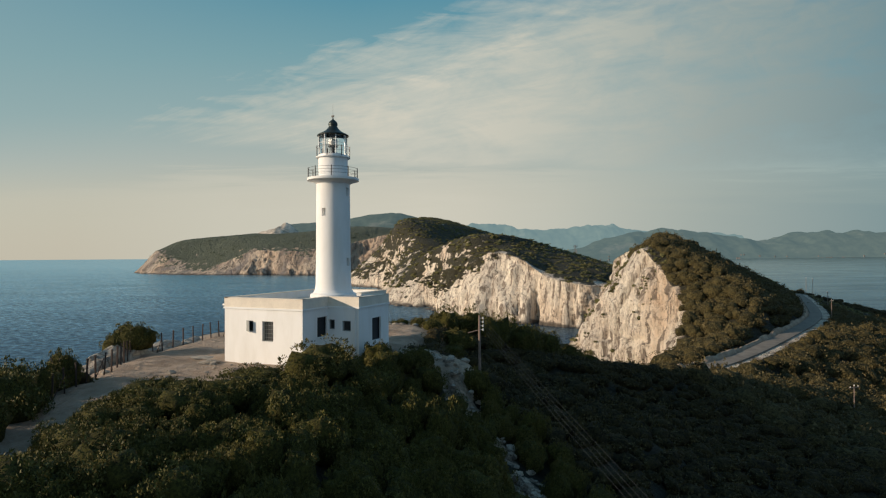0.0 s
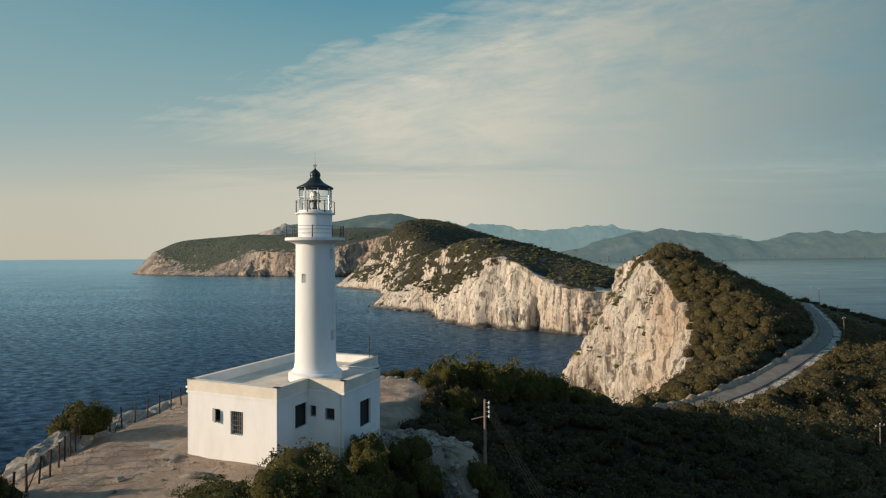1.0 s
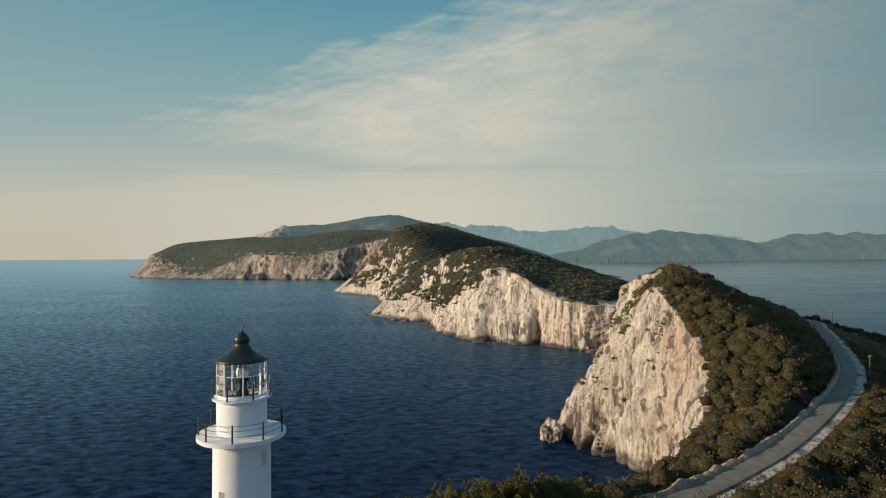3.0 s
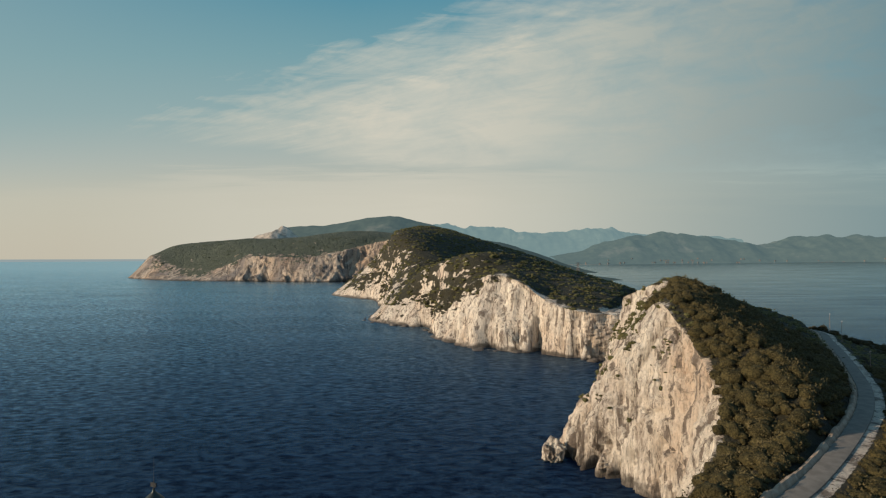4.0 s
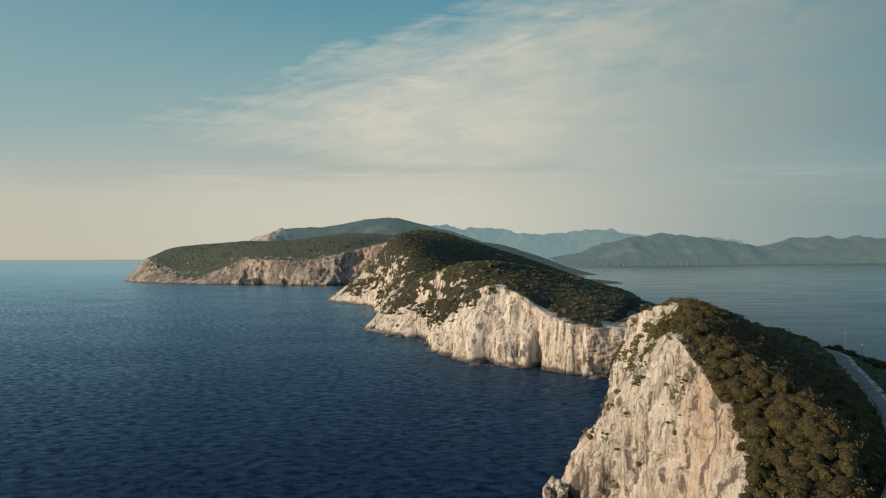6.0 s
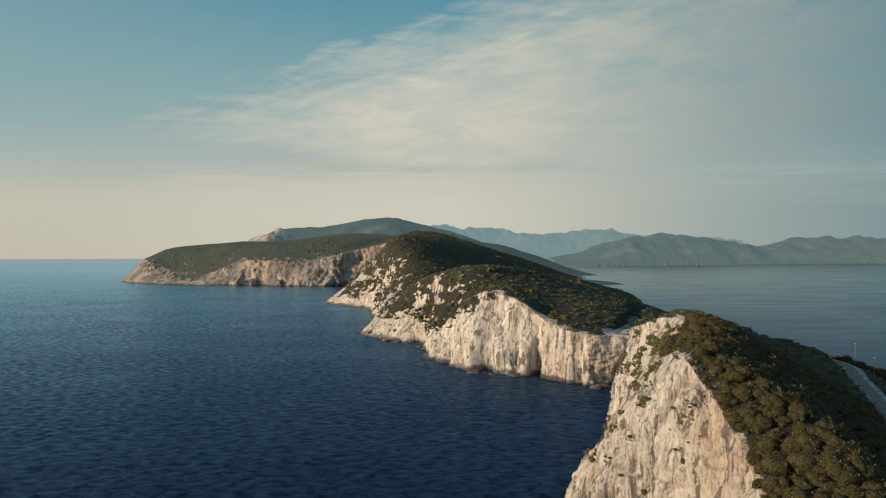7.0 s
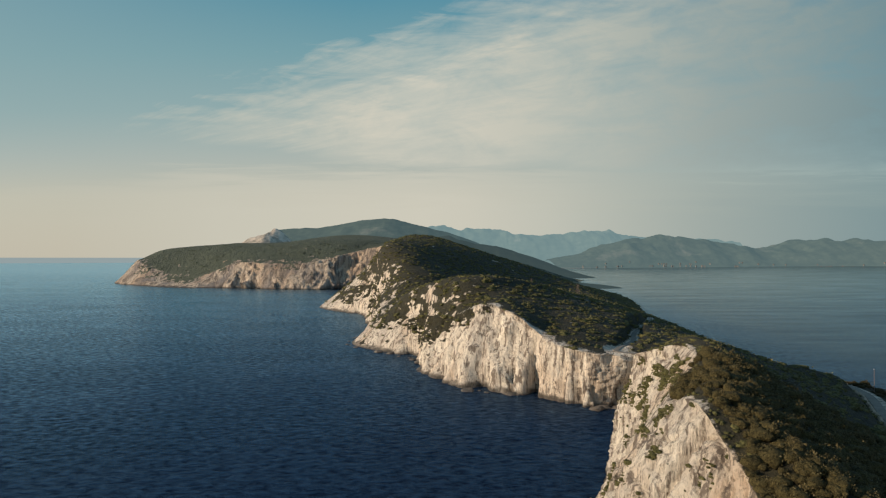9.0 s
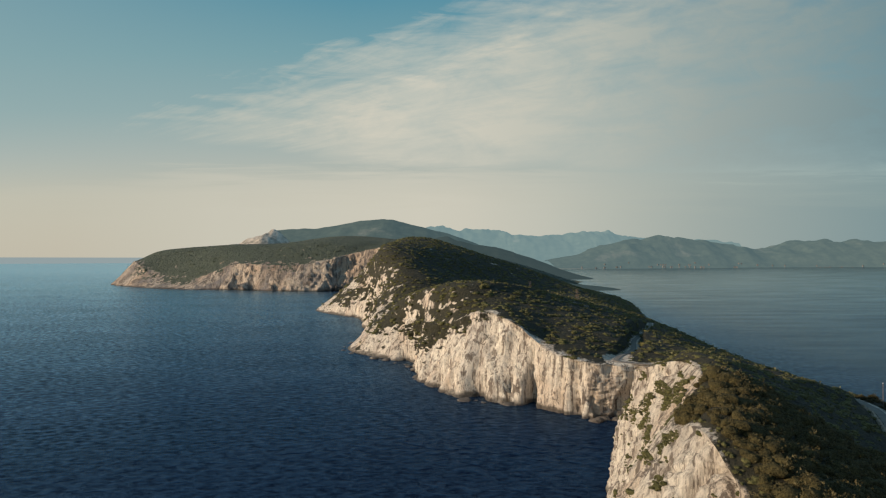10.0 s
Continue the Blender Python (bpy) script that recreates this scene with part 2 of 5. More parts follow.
def build_sea(n, bsdf, pos, t):
    """Open water: crossing wind waves and chop in gusty patches, calm in the lee of the headland; reflection is painted
    by place and wave height.
    """
    sep = n.add("ShaderNodeSeparateXYZ", i0=pos)
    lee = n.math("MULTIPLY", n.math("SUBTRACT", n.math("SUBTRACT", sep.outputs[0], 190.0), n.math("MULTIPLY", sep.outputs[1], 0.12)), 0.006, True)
    gust = n.noise(n.scaled(pos, 1, 2.2, 1, (0, 0, 0), (0, 0, radians(20))), 0.006, 5, 0.6, 0.8)
    swell = n.noise(n.scaled(pos, 0.75, 1.25, 1, (0, 0, 0), (0, 0, radians(-24))), 0.22, 4, 0.6, 0.35)
    cross = n.noise(n.scaled(pos, 0.6, 1.3, 1, (4, 1, 0), (0, 0, radians(14))), 0.33, 4, 0.6, 0.35)
    chop = n.noise(n.scaled(pos, 0.7, 1.5, 1, (9, 3, 0), (0, 0, radians(-28))), 0.85, 4, 0.6, 0.4)
    fine = n.math("ADD", n.math("MULTIPLY", cross, 0.55), n.math("MULTIPLY", chop, 0.35))
    h = n.math("ADD", n.math("MULTIPLY", swell, 0.75), n.math("MULTIPLY", fine, n.math("ADD", 0.55, n.math("MULTIPLY", gust, 0.4))))
    # far out, reflection is raised and ripples flattened, standing in for horizon haze
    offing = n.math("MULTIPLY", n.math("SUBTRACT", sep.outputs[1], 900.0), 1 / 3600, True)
    bump = n.add("ShaderNodeBump", Strength=n.math("SUBTRACT", 0.9, n.math("MULTIPLY", offing, 0.75)), Distance=1.9, Height=h).outputs[0]
    # wave height lightens crests in colour and gloss, painting the ripples' glints
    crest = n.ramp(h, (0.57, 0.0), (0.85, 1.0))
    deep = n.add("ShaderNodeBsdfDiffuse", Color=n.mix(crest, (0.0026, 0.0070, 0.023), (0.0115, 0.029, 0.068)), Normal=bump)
    level = n.add("ShaderNodeFresnel", IOR=1.333).outputs[0]
    facet = n.add("ShaderNodeFresnel", IOR=1.333, Normal=bump).outputs[0]
    # the reflected sky is tinted blue through the gloss colour
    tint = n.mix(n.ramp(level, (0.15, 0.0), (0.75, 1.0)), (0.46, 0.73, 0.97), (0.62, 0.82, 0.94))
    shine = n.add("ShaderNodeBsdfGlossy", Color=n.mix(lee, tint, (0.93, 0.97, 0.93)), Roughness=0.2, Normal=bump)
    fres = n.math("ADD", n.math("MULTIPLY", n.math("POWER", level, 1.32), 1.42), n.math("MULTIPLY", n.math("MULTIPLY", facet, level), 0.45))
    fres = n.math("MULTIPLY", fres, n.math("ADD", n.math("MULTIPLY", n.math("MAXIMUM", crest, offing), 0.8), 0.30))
    # the lee's brighter reflection is set by position, streaks included
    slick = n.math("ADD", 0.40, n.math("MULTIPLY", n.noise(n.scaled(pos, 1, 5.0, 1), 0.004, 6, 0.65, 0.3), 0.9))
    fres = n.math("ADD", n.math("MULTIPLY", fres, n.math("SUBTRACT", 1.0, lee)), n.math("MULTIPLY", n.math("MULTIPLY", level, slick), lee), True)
    mixed = n.add("ShaderNodeMixShader", i0=fres, i1=deep.outputs[0], i2=shine.outputs[0])
    out = next(k for k in t.nodes if k.type == "OUTPUT_MATERIAL")
    t.links.new(mixed.outputs[0], out.inputs[0])


def leaf_material(name, dark, light, dry):
    def build(n, bsdf, pos, t):
        r = n.add("ShaderNodeNewGeometry").outputs["Random Per Island"]
        o = n.add("ShaderNodeObjectInfo").outputs["Random"]
        v = n.noise(pos, 0.16, 4, 0.6)
        c = n.mix(r, dark, light)
        c = n.mix(n.ramp(n.math("ADD", n.math("MULTIPLY", v, 0.8), n.math("MULTIPLY", o, 0.2)), (0.45, 0.0), (0.7, 0.6)), c, dry)
        put(n, bsdf, Base_Color=c, Roughness=0.65, Specular_IOR_Level=0.25)
    return material(name, build)


def build_plaster(n, bsdf, pos, t):
    a = n.noise(n.scaled(pos, 1, 1, 0.25), 0.8, 6, 0.62)
    b = n.noise(pos, 9.0, 4, 0.6)
    low = n.noise(n.scaled(pos, 1, 1, 0.5, (5, 2, 0)), 0.35, 5, 0.6)
    c = n.mix(n.ramp(a, (0.3, 0.0), (0.55, 1.0)), (0.71, 0.70, 0.665), (0.79, 0.785, 0.765))
    c = n.mix(n.ramp(low, (0.58, 0.0), (0.78, 0.3)), c, (0.66, 0.61, 0.53))
    put(n, bsdf, Base_Color=c, Roughness=0.8)
    relief(n, bsdf, b, 0.3, 0.02)


def build_asphalt(n, bsdf, pos, t):
    a = n.noise(pos, 0.5, 6, 0.6)
    c = n.mix(n.ramp(a, (0.35, 0.0), (0.65, 1.0)), (0.14, 0.122, 0.10), (0.205, 0.18, 0.15))
    put(n, bsdf, Base_Color=c, Roughness=0.9)
    relief(n, bsdf, n.noise(pos, 8, 4, 0.6), 0.3, 0.03)


def build_far(n, bsdf, pos, t, haze_glow=0.0, tone=1.0):
    """Wooded slopes of the far shore, with fields and bare ground; blue-grey emission stands in for haze."""
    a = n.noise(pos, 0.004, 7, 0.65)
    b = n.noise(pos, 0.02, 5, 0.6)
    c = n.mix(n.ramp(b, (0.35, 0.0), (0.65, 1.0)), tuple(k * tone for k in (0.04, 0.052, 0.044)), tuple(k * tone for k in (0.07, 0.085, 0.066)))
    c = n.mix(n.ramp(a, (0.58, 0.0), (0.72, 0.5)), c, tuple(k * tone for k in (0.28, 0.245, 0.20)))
    put(n, bsdf, Base_Color=c, Roughness=1.0, Specular_IOR_Level=0.0, Emission_Color=(0.155, 0.235, 0.245, 1), Emission_Strength=haze_glow)


ROCK = material("limestone", build_rock)
# ochre rock of its own colour; its scrub soil is paled and cooled for haze
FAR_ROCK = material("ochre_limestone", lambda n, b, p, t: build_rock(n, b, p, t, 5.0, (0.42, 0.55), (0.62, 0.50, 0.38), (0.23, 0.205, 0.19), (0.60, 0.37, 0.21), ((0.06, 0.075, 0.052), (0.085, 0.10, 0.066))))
TERRACE = material("trodden_earth", build_terrace)
SEA = material("sea_water", build_sea)
PLASTER = material("white_plaster", build_plaster)
ASPHALT = material("worn_asphalt", build_asphalt)
# emission lays haze over each range; FAR_DARK's low tone paints its shaded slopes
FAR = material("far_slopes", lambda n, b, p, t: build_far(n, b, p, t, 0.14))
FAR_DARK = material("shade_toned_woods", lambda n, b, p, t: build_far(n, b, p, t, 0.27, 0.30))
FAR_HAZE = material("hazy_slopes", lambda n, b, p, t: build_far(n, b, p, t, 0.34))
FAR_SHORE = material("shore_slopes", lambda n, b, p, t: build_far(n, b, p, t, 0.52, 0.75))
# weak blue-grey emission here is the bluff's haze
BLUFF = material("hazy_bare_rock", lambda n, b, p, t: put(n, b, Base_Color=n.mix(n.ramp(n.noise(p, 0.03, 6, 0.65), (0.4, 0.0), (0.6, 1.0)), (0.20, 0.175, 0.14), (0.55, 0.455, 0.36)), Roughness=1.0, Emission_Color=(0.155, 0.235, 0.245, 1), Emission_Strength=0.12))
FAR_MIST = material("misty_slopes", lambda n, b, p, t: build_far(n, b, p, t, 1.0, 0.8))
LEAF = leaf_material("maquis_leaves", (0.046, 0.044, 0.010), (0.125, 0.113, 0.023), (0.125, 0.095, 0.025))


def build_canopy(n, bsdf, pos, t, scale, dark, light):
    """Massed small leaves: rough relief, with shade in its hollows and lit tips put into the colour."""
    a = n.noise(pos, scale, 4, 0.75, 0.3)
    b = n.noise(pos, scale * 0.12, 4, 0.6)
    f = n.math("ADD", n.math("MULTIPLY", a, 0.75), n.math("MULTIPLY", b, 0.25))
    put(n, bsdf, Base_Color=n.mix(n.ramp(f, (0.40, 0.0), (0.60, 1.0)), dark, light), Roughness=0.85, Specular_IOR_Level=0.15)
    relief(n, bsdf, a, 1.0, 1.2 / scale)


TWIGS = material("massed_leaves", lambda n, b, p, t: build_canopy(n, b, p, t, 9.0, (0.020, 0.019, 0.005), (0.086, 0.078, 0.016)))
# haze over the far scrub is put into these paler, cooler greens
FAR_CANOPY = material("hazed_canopy", lambda n, b, p, t: build_canopy(n, b, p, t, 0.25, (0.058, 0.074, 0.05), (0.082, 0.098, 0.064)))
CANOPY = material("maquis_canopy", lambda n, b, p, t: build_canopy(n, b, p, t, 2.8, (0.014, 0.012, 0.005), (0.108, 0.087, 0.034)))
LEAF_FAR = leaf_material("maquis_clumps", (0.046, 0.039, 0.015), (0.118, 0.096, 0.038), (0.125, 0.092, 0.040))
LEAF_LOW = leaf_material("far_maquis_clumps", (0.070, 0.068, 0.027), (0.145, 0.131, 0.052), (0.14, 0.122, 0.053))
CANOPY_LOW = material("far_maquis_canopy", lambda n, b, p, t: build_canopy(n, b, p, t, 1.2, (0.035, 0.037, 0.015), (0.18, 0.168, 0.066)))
# darker copy of the scrub colours, for slopes that lie in shade
SHADE_LEAF = leaf_material("shade_side_leaves", (0.026, 0.021, 0.008), (0.098, 0.077, 0.025), (0.12, 0.085, 0.032))
SHADE_CANOPY = material("shade_side_canopy", lambda n, b, p, t: build_canopy(n, b, p, t, 2.8, (0.010, 0.008, 0.0035), (0.056, 0.044, 0.016)))
BARK = plain("grey_bark", (0.16, 0.12, 0.09), 0.9, 0, 0.3, 6, 0.03)
ROOF = plain("roof_screed", (0.66, 0.58, 0.48), 0.9, 0, 0.18, 0.8, 0.01)
CREAM = plain("cream_limewash", (0.72, 0.65, 0.545), 0.85, 0, 0.1, 1.2, 0.01)
STAINED = plain("earth_stained_plaster", (0.60, 0.52, 0.42), 0.9, 0, 0.22, 1.6, 0.01)
IRON = plain("black_painted_iron", (0.03, 0.03, 0.03), 0.5, 0.3, 0.2, 4)
DOME = plain("dark_green_copper", (0.035, 0.045, 0.04), 0.42, 0.5, 0.3, 3)
SHUTTER = plain("grey_painted_shutter", (0.22, 0.23, 0.22), 0.7, 0, 0.2, 5)
DARK = plain("dark_interior", (0.02, 0.022, 0.025), 0.7, 0, 0.2, 3)
RUST = plain("rusty_iron", (0.055, 0.034, 0.027), 0.8, 0.3, 0.35, 8)
POLE_GREY = plain("weathered_pole", (0.23, 0.165, 0.135), 0.85, 0, 0.2, 4)
STONE = plain("loose_limestone", (0.33, 0.295, 0.245), 0.9, 0, 0.25, 2.5, 0.05)
WET_ROCK = plain("wet_limestone", (0.12, 0.10, 0.08), 0.6, 0, 0.35, 0.5, 0.1)
WHITE_STONE = plain("whitewashed_stone", (0.75, 0.73, 0.69), 0.85, 0, 0.12, 3, 0.02)
WHITE_METAL = plain("white_painted_metal", (0.78, 0.78, 0.76), 0.45, 0, 0.06, 3)
TILE = plain("roof_tiles", (0.17, 0.14, 0.12), 0.9, 0, 0.2, 0.1)
BEACH = plain("pale_shingle", (0.42, 0.37, 0.31), 0.95, 0, 0.2, 0.02)
HOUSE = plain("far_house_walls", (0.24, 0.22, 0.20), 0.9, 0, 0.2, 0.05)


def build_glass(n, bsdf, pos, t):
    put(n, bsdf, Base_Color=(0.92, 0.96, 0.96, 1), Roughness=0.03, IOR=1.45, Transmission_Weight=1.0)


GLASS = material("lantern_glass", build_glass)


# ---- mesh helpers ----
def mesh_of(name, verts, faces, mat, smooth=False):
    me = bpy.data.meshes.new(name)
    me.from_pydata([tuple(v) for v in verts], [], [tuple(f) for f in faces])
    me.materials.append(mat)
    if smooth:
        me.polygons.foreach_set("use_smooth", [True] * len(me.polygons))
    me.update()
    return me


def big_mesh(name, verts, faces, mat, smooth=False, second=None, inner=None):
    """A mesh from numpy arrays: verts (n, 3), faces (m, k), all of k corners; the faces marked inner take the second material."""
    me = bpy.data.meshes.new(name)
    m, k = faces.shape
    me.vertices.add(len(verts))
    me.vertices.foreach_set("co", np.ascontiguousarray(verts, np.float32).ravel())
    me.loops.add(m * k)
    me.loops.foreach_set("vertex_index", np.ascontiguousarray(faces, np.int32).ravel())
    me.polygons.add(m)
    me.polygons.foreach_set("loop_start", np.arange(0, m * k, k, dtype=np.int32))
    me.polygons.foreach_set("use_smooth", np.full(m, smooth))
    me.materials.append(mat)
    if second:
        me.materials.append(second)
        me.polygons.foreach_set("material_index", np.ascontiguousarray(inner, np.int32))
        me.polygons.foreach_set("use_smooth", np.ascontiguousarray(inner, bool))
    me.update(calc_edges=True)
    return me


def part(name, data, parent, label="", m=None):
    ob = new(name, data)
    ob.parent = parent
    if m is not None:
        ob.matrix_basis = m
    if label:
        ob["label"] = label
    return ob


def thing(name, label, category, place=(0, 0, 0), turn=0.0, group="", kind=""):
    ob = new(name)
    ob.matrix_basis = pose(*place, 0, 0, turn)
    return tagged(ob, label, category, group, kind)


class Shape:
    """Collects boxes, tubes and turned forms into one mesh."""

    def __init__(self):
        self.v, self.f = [], []

    def take(self, verts, faces):
        k = len(self.v)
        self.v += [tuple(p) for p in verts]
        self.f += [tuple(i + k for i in f) for f in faces]
        return self

    def box(self, x0, y0, z0, x1, y1, z1):
        v = [(x, y, z) for z in (z0, z1) for y in (y0, y1) for x in (x0, x1)]
        return self.take(v, [(0, 2, 3, 1), (4, 5, 7, 6), (0, 1, 5, 4), (2, 6, 7, 3), (0, 4, 6, 2), (1, 3, 7, 5)])

    def tube(self, a, b, r0, r1=None, n=8):
        a, b = Vector(a), Vector(b)
        r1 = r0 if r1 is None else r1
        q = (b - a).to_track_quat("Z", "Y").to_matrix()
        v = [c + q @ Vector((r * math.cos(2 * math.pi * i / n), r * math.sin(2 * math.pi * i / n), 0)) for c, r in ((a, r0), (b, r1)) for i in range(n)]
        f = [(i, (i + 1) % n, n + (i + 1) % n, n + i) for i in range(n)] + [tuple(reversed(range(n))), tuple(range(n, 2 * n))]
        return self.take(v, f)

    def turned(self, profile, n=48):
        v = [(r * math.cos(2 * math.pi * i / n), r * math.sin(2 * math.pi * i / n), z) for r, z in profile for i in range(n)]
        f = [(k * n + i, k * n + (i + 1) % n, (k + 1) * n + (i + 1) % n, (k + 1) * n + i) for k in range(len(profile) - 1) for i in range(n)]
        return self.take(v, f)

    def mesh(self, name, mat, smooth=False):
        return mesh_of(name, self.v, self.f, mat, smooth)


# ---- noise on arrays ----
def hashed(i, j, k):
    h = (i * 374761393 + j * 668265263 + k * 2147483647 + 144665) & 0xFFFFFFFF
    h = ((h ^ (h >> 13)) * 1274126177) & 0xFFFFFFFF
    return ((h ^ (h >> 16)) & 0xFFFFFF) / float(0xFFFFFF)


def value_noise(p):
    q = np.floor(p).astype(np.int64)
    f = p - q
    f = f * f * (3 - 2 * f)
    out = 0
    for a in (0, 1):
        for b in (0, 1):
            for c in (0, 1):
                w = (f[..., 0] if a else 1 - f[..., 0]) * (f[..., 1] if b else 1 - f[..., 1]) * (f[..., 2] if c else 1 - f[..., 2])
                out = out + w * hashed(q[..., 0] + a, q[..., 1] + b, q[..., 2] + c)
    return out * 2 - 1


def fbm(p, octaves=4, gain=0.5):
    out, amp = 0, 1.0
    for o in range(octaves):
        out = out + amp * value_noise(p * 2.03**o + 17.3 * o)
        amp *= gain
    return out


def ridged(p, octaves=4, gain=0.55):
    out, amp = 0, 1.0
    for o in range(octaves):
        out = out + amp * (1 - 2 * np.abs(value_noise(p * 2.07**o + 31.7 * o)))
        amp *= gain
    return out


def step(a, b, x):
    t = np.clip((x - a) / (b - a), 0, 1)
    return t * t * (3 - 2 * t)


def spline(points, s):
    """Catmull-Rom through points (n, 3) at the positions s, in units of their index."""
    p = np.vstack([2 * points[0] - points[1], points, 2 * points[-1] - points[-2]])
    i = np.clip(np.floor(s).astype(int), 0, len(points) - 2)
    t = (s - i)[:, None]
    a, b, c, d = p[i], p[i + 1], p[i + 2], p[i + 3]
    return 0.5 * (2 * b + (c - a) * t + (2 * a - 5 * b + 4 * c - d) * t**2 + (3 * b - a - 3 * c + d) * t**3)


def grid_faces(n, m):
    a = np.arange(n * m).reshape(n, m)
    return np.stack([a[:-1, :-1], a[1:, :-1], a[1:, 1:], a[:-1, 1:]], -1).reshape(-1, 4)


def normals_of(P):
    du, dv = np.gradient(P, axis=0), np.gradient(P, axis=1)
    n = np.cross(du, dv)
    return n / (np.linalg.norm(n, axis=-1, keepdims=True) + 1e-9)


# ---- the land ----
# Lines of the headland from south to north: the foot of the western cliff, its lip, the crest, the road's shelf, the eastern slope, the eastern shore.
FOOT = np.array([(-42, -170), (-40, -90), (-38, -45), (-36, -15), (-34, 2), (-28, 26), (-8, 46), (18, 72), (46, 98), (60, 122), (70, 144), (70.5, 159), (63, 171), (52, 184.5), (51, 198),
                 (63, 219), (83, 260), (100, 302), (146, 388), (127, 387), (107, 386), (87, 411), (62, 424), (30, 439), (6, 488), (-8, 560), (-77, 640), (-78, 720), (-88, 850), (-112, 950),
                 (-204, 1082), (-190, 1220), (-180, 1450)], float)
LIP = np.array([(-27, -165, 40), (-25, -90, 43), (-23, -45, 44), (-21, -14, 45.6), (-18.5, 2, 47), (-14, 15, 47.3), (-2, 25, 46.3), (17, 43, 40.5), (43, 74, 29), (63, 98, 30.5), (75, 117, 36.5), (81, 140, 44),
                (81.5, 160, 53), (82.5, 175, 57), (85.5, 200, 52.5)], float)
LIP_N = np.array([(102, 216, 60), (110, 248, 61), (105.5, 287, 50), (152, 384, 31), (129, 394, 31.5), (107, 397, 33.5), (87, 421, 40), (72, 442, 52), (52, 468, 56), (24, 508, 44), (0, 582, 38), (-38, 650, 30),
                  (-52, 725, 32), (-68, 860, 42), (-90, 965, 50), (-145, 1086, 42), (-110, 1220, 80), (-110, 1450, 60)], float)
CREST = np.array([(8, -165, 48), (-8, -90, 47), (-6, -45, 46.8), (-4.5, -14, 47.6), (0, 0, 47.6), (0, 12, 47.6), (9, 19, 46.8), (24, 40, 40.5), (45, 64, 32.4), (74, 98, 32.5), (90, 113, 40), (96, 138, 47.5),
                  (95, 163, 54), (100, 184, 58.5), (109, 207, 60.5)], float)
CREST_N = np.array([(122, 236, 61.5), (130, 275, 58), (146, 330, 41), (162, 392, 32), (148, 425, 35), (130, 445, 42), (116, 472, 49), (100, 500, 57), (82, 530, 68), (54, 540, 77), (22, 600, 70), (4, 655, 60),
                    (6, 745, 56), (-25, 850, 92), (-48, 928, 116), (-36, 1060, 126), (-18, 1230, 137), (60, 1450, 110)], float)
SHELF = np.array([(30, -165, 38), (20, -90, 37), (20, -45, 38), (18.5, -14, 40), (17, 1, 42.3), (17, 14, 42.5), (25, 27, 42), (36, 44, 36), (50, 62, 32), (82, 90, 33.5), (97, 104, 34.5), (115, 125, 35),
                  (137, 157, 35), (153, 185, 34.6), (168, 212, 34.2)], float)
SHELF_N = np.array([(188, 246, 33.6), (212, 290, 32), (214, 335, 30), (195, 392, 29), (190, 430, 31), (180, 470, 36), (178, 510, 41), (178, 545, 44), (182, 580, 46), (185, 620, 48), (170, 670, 50), (135, 740, 48),
                    (112, 800, 47), (104, 900, 54), (130, 1040, 78), (125, 1140, 95), (140, 1250, 90), (200, 1450, 45)], float)
SLOPE = np.array([(80, -165, 22), (85, -90, 22), (80, -45, 13), (78, -8, 16), (74, 14, 23), (80, 38, 24), (86, 58, 26), (96, 72, 25), (112, 82, 25), (135, 92, 25), (152, 102, 25), (170, 120, 24),
                  (188, 150, 23), (204, 178, 22), (220, 205, 21)], float)
SLOPE_N = np.array([(240, 240, 20), (262, 285, 19), (268, 335, 18), (262, 395, 17), (262, 435, 17), (262, 475, 17), (264, 515, 17), (266, 555, 17), (268, 590, 17), (270, 630, 18), (268, 680, 22), (262, 740, 26),
                    (258, 810, 28), (255, 930, 32), (270, 1030, 38), (285, 1100, 38), (310, 1230, 34), (340, 1450, 28)], float)
SHORE = np.array([(140, -165), (155, -95), (165, -50), (175, -8), (185, 16), (200, 36), (215, 54), (232, 66), (250, 76), (268, 86), (284, 98), (298, 116), (310, 146), (320, 176), (328, 205),
                  (334, 240), (336, 285), (334, 335), (328, 395), (322, 440), (318, 480), (316, 520), (314, 560), (312, 600), (318, 640), (330, 690), (340, 750), (350, 820), (360, 940), (385, 1040),
                  (405, 1110), (440, 1240), (480, 1450)], float)
ROAD = np.array([(38, 57, 32.2), (46, 61, 32.2), (57, 69, 32.2), (74, 82, 33.2), (94, 101, 34.6), (113, 122, 35.2), (130, 145, 35), (147, 173, 34.7), (170, 213, 34), (190, 250, 33.5), (212, 290, 32), (216, 325, 31),
                 (198, 362, 31), (166, 388, 31.8), (136, 400, 32.4), (140, 418, 32.6), (160, 450, 32), (180, 505, 31), (212, 570, 29), (232, 612, 28), (250, 660, 27)], float)


def at_sea(line, depth=-4.0):
    return np.column_stack([line, np.full(len(line), depth)])


LINES = np.stack([at_sea(FOOT), np.vstack([LIP, LIP_N]), np.vstack([CREST, CREST_N]), np.vstack([SHELF, SHELF_N]), np.vstack([SLOPE, SLOPE_N]), at_sea(SHORE)])
# a spur that runs north-east from the peak down to the road's bend
SPUR = np.array([(122, 238, 61), (138, 253, 55.5), (152, 264, 50.5), (166, 276, 47.5), (182, 288, 44.5), (200, 300, 39.5), (216, 308, 34.5)], float)
SPUR_LINE = spline(SPUR, np.linspace(0, len(SPUR) - 1, 60))
ROAD_LINE = spline(ROAD, np.linspace(0, len(ROAD) - 1, 500))


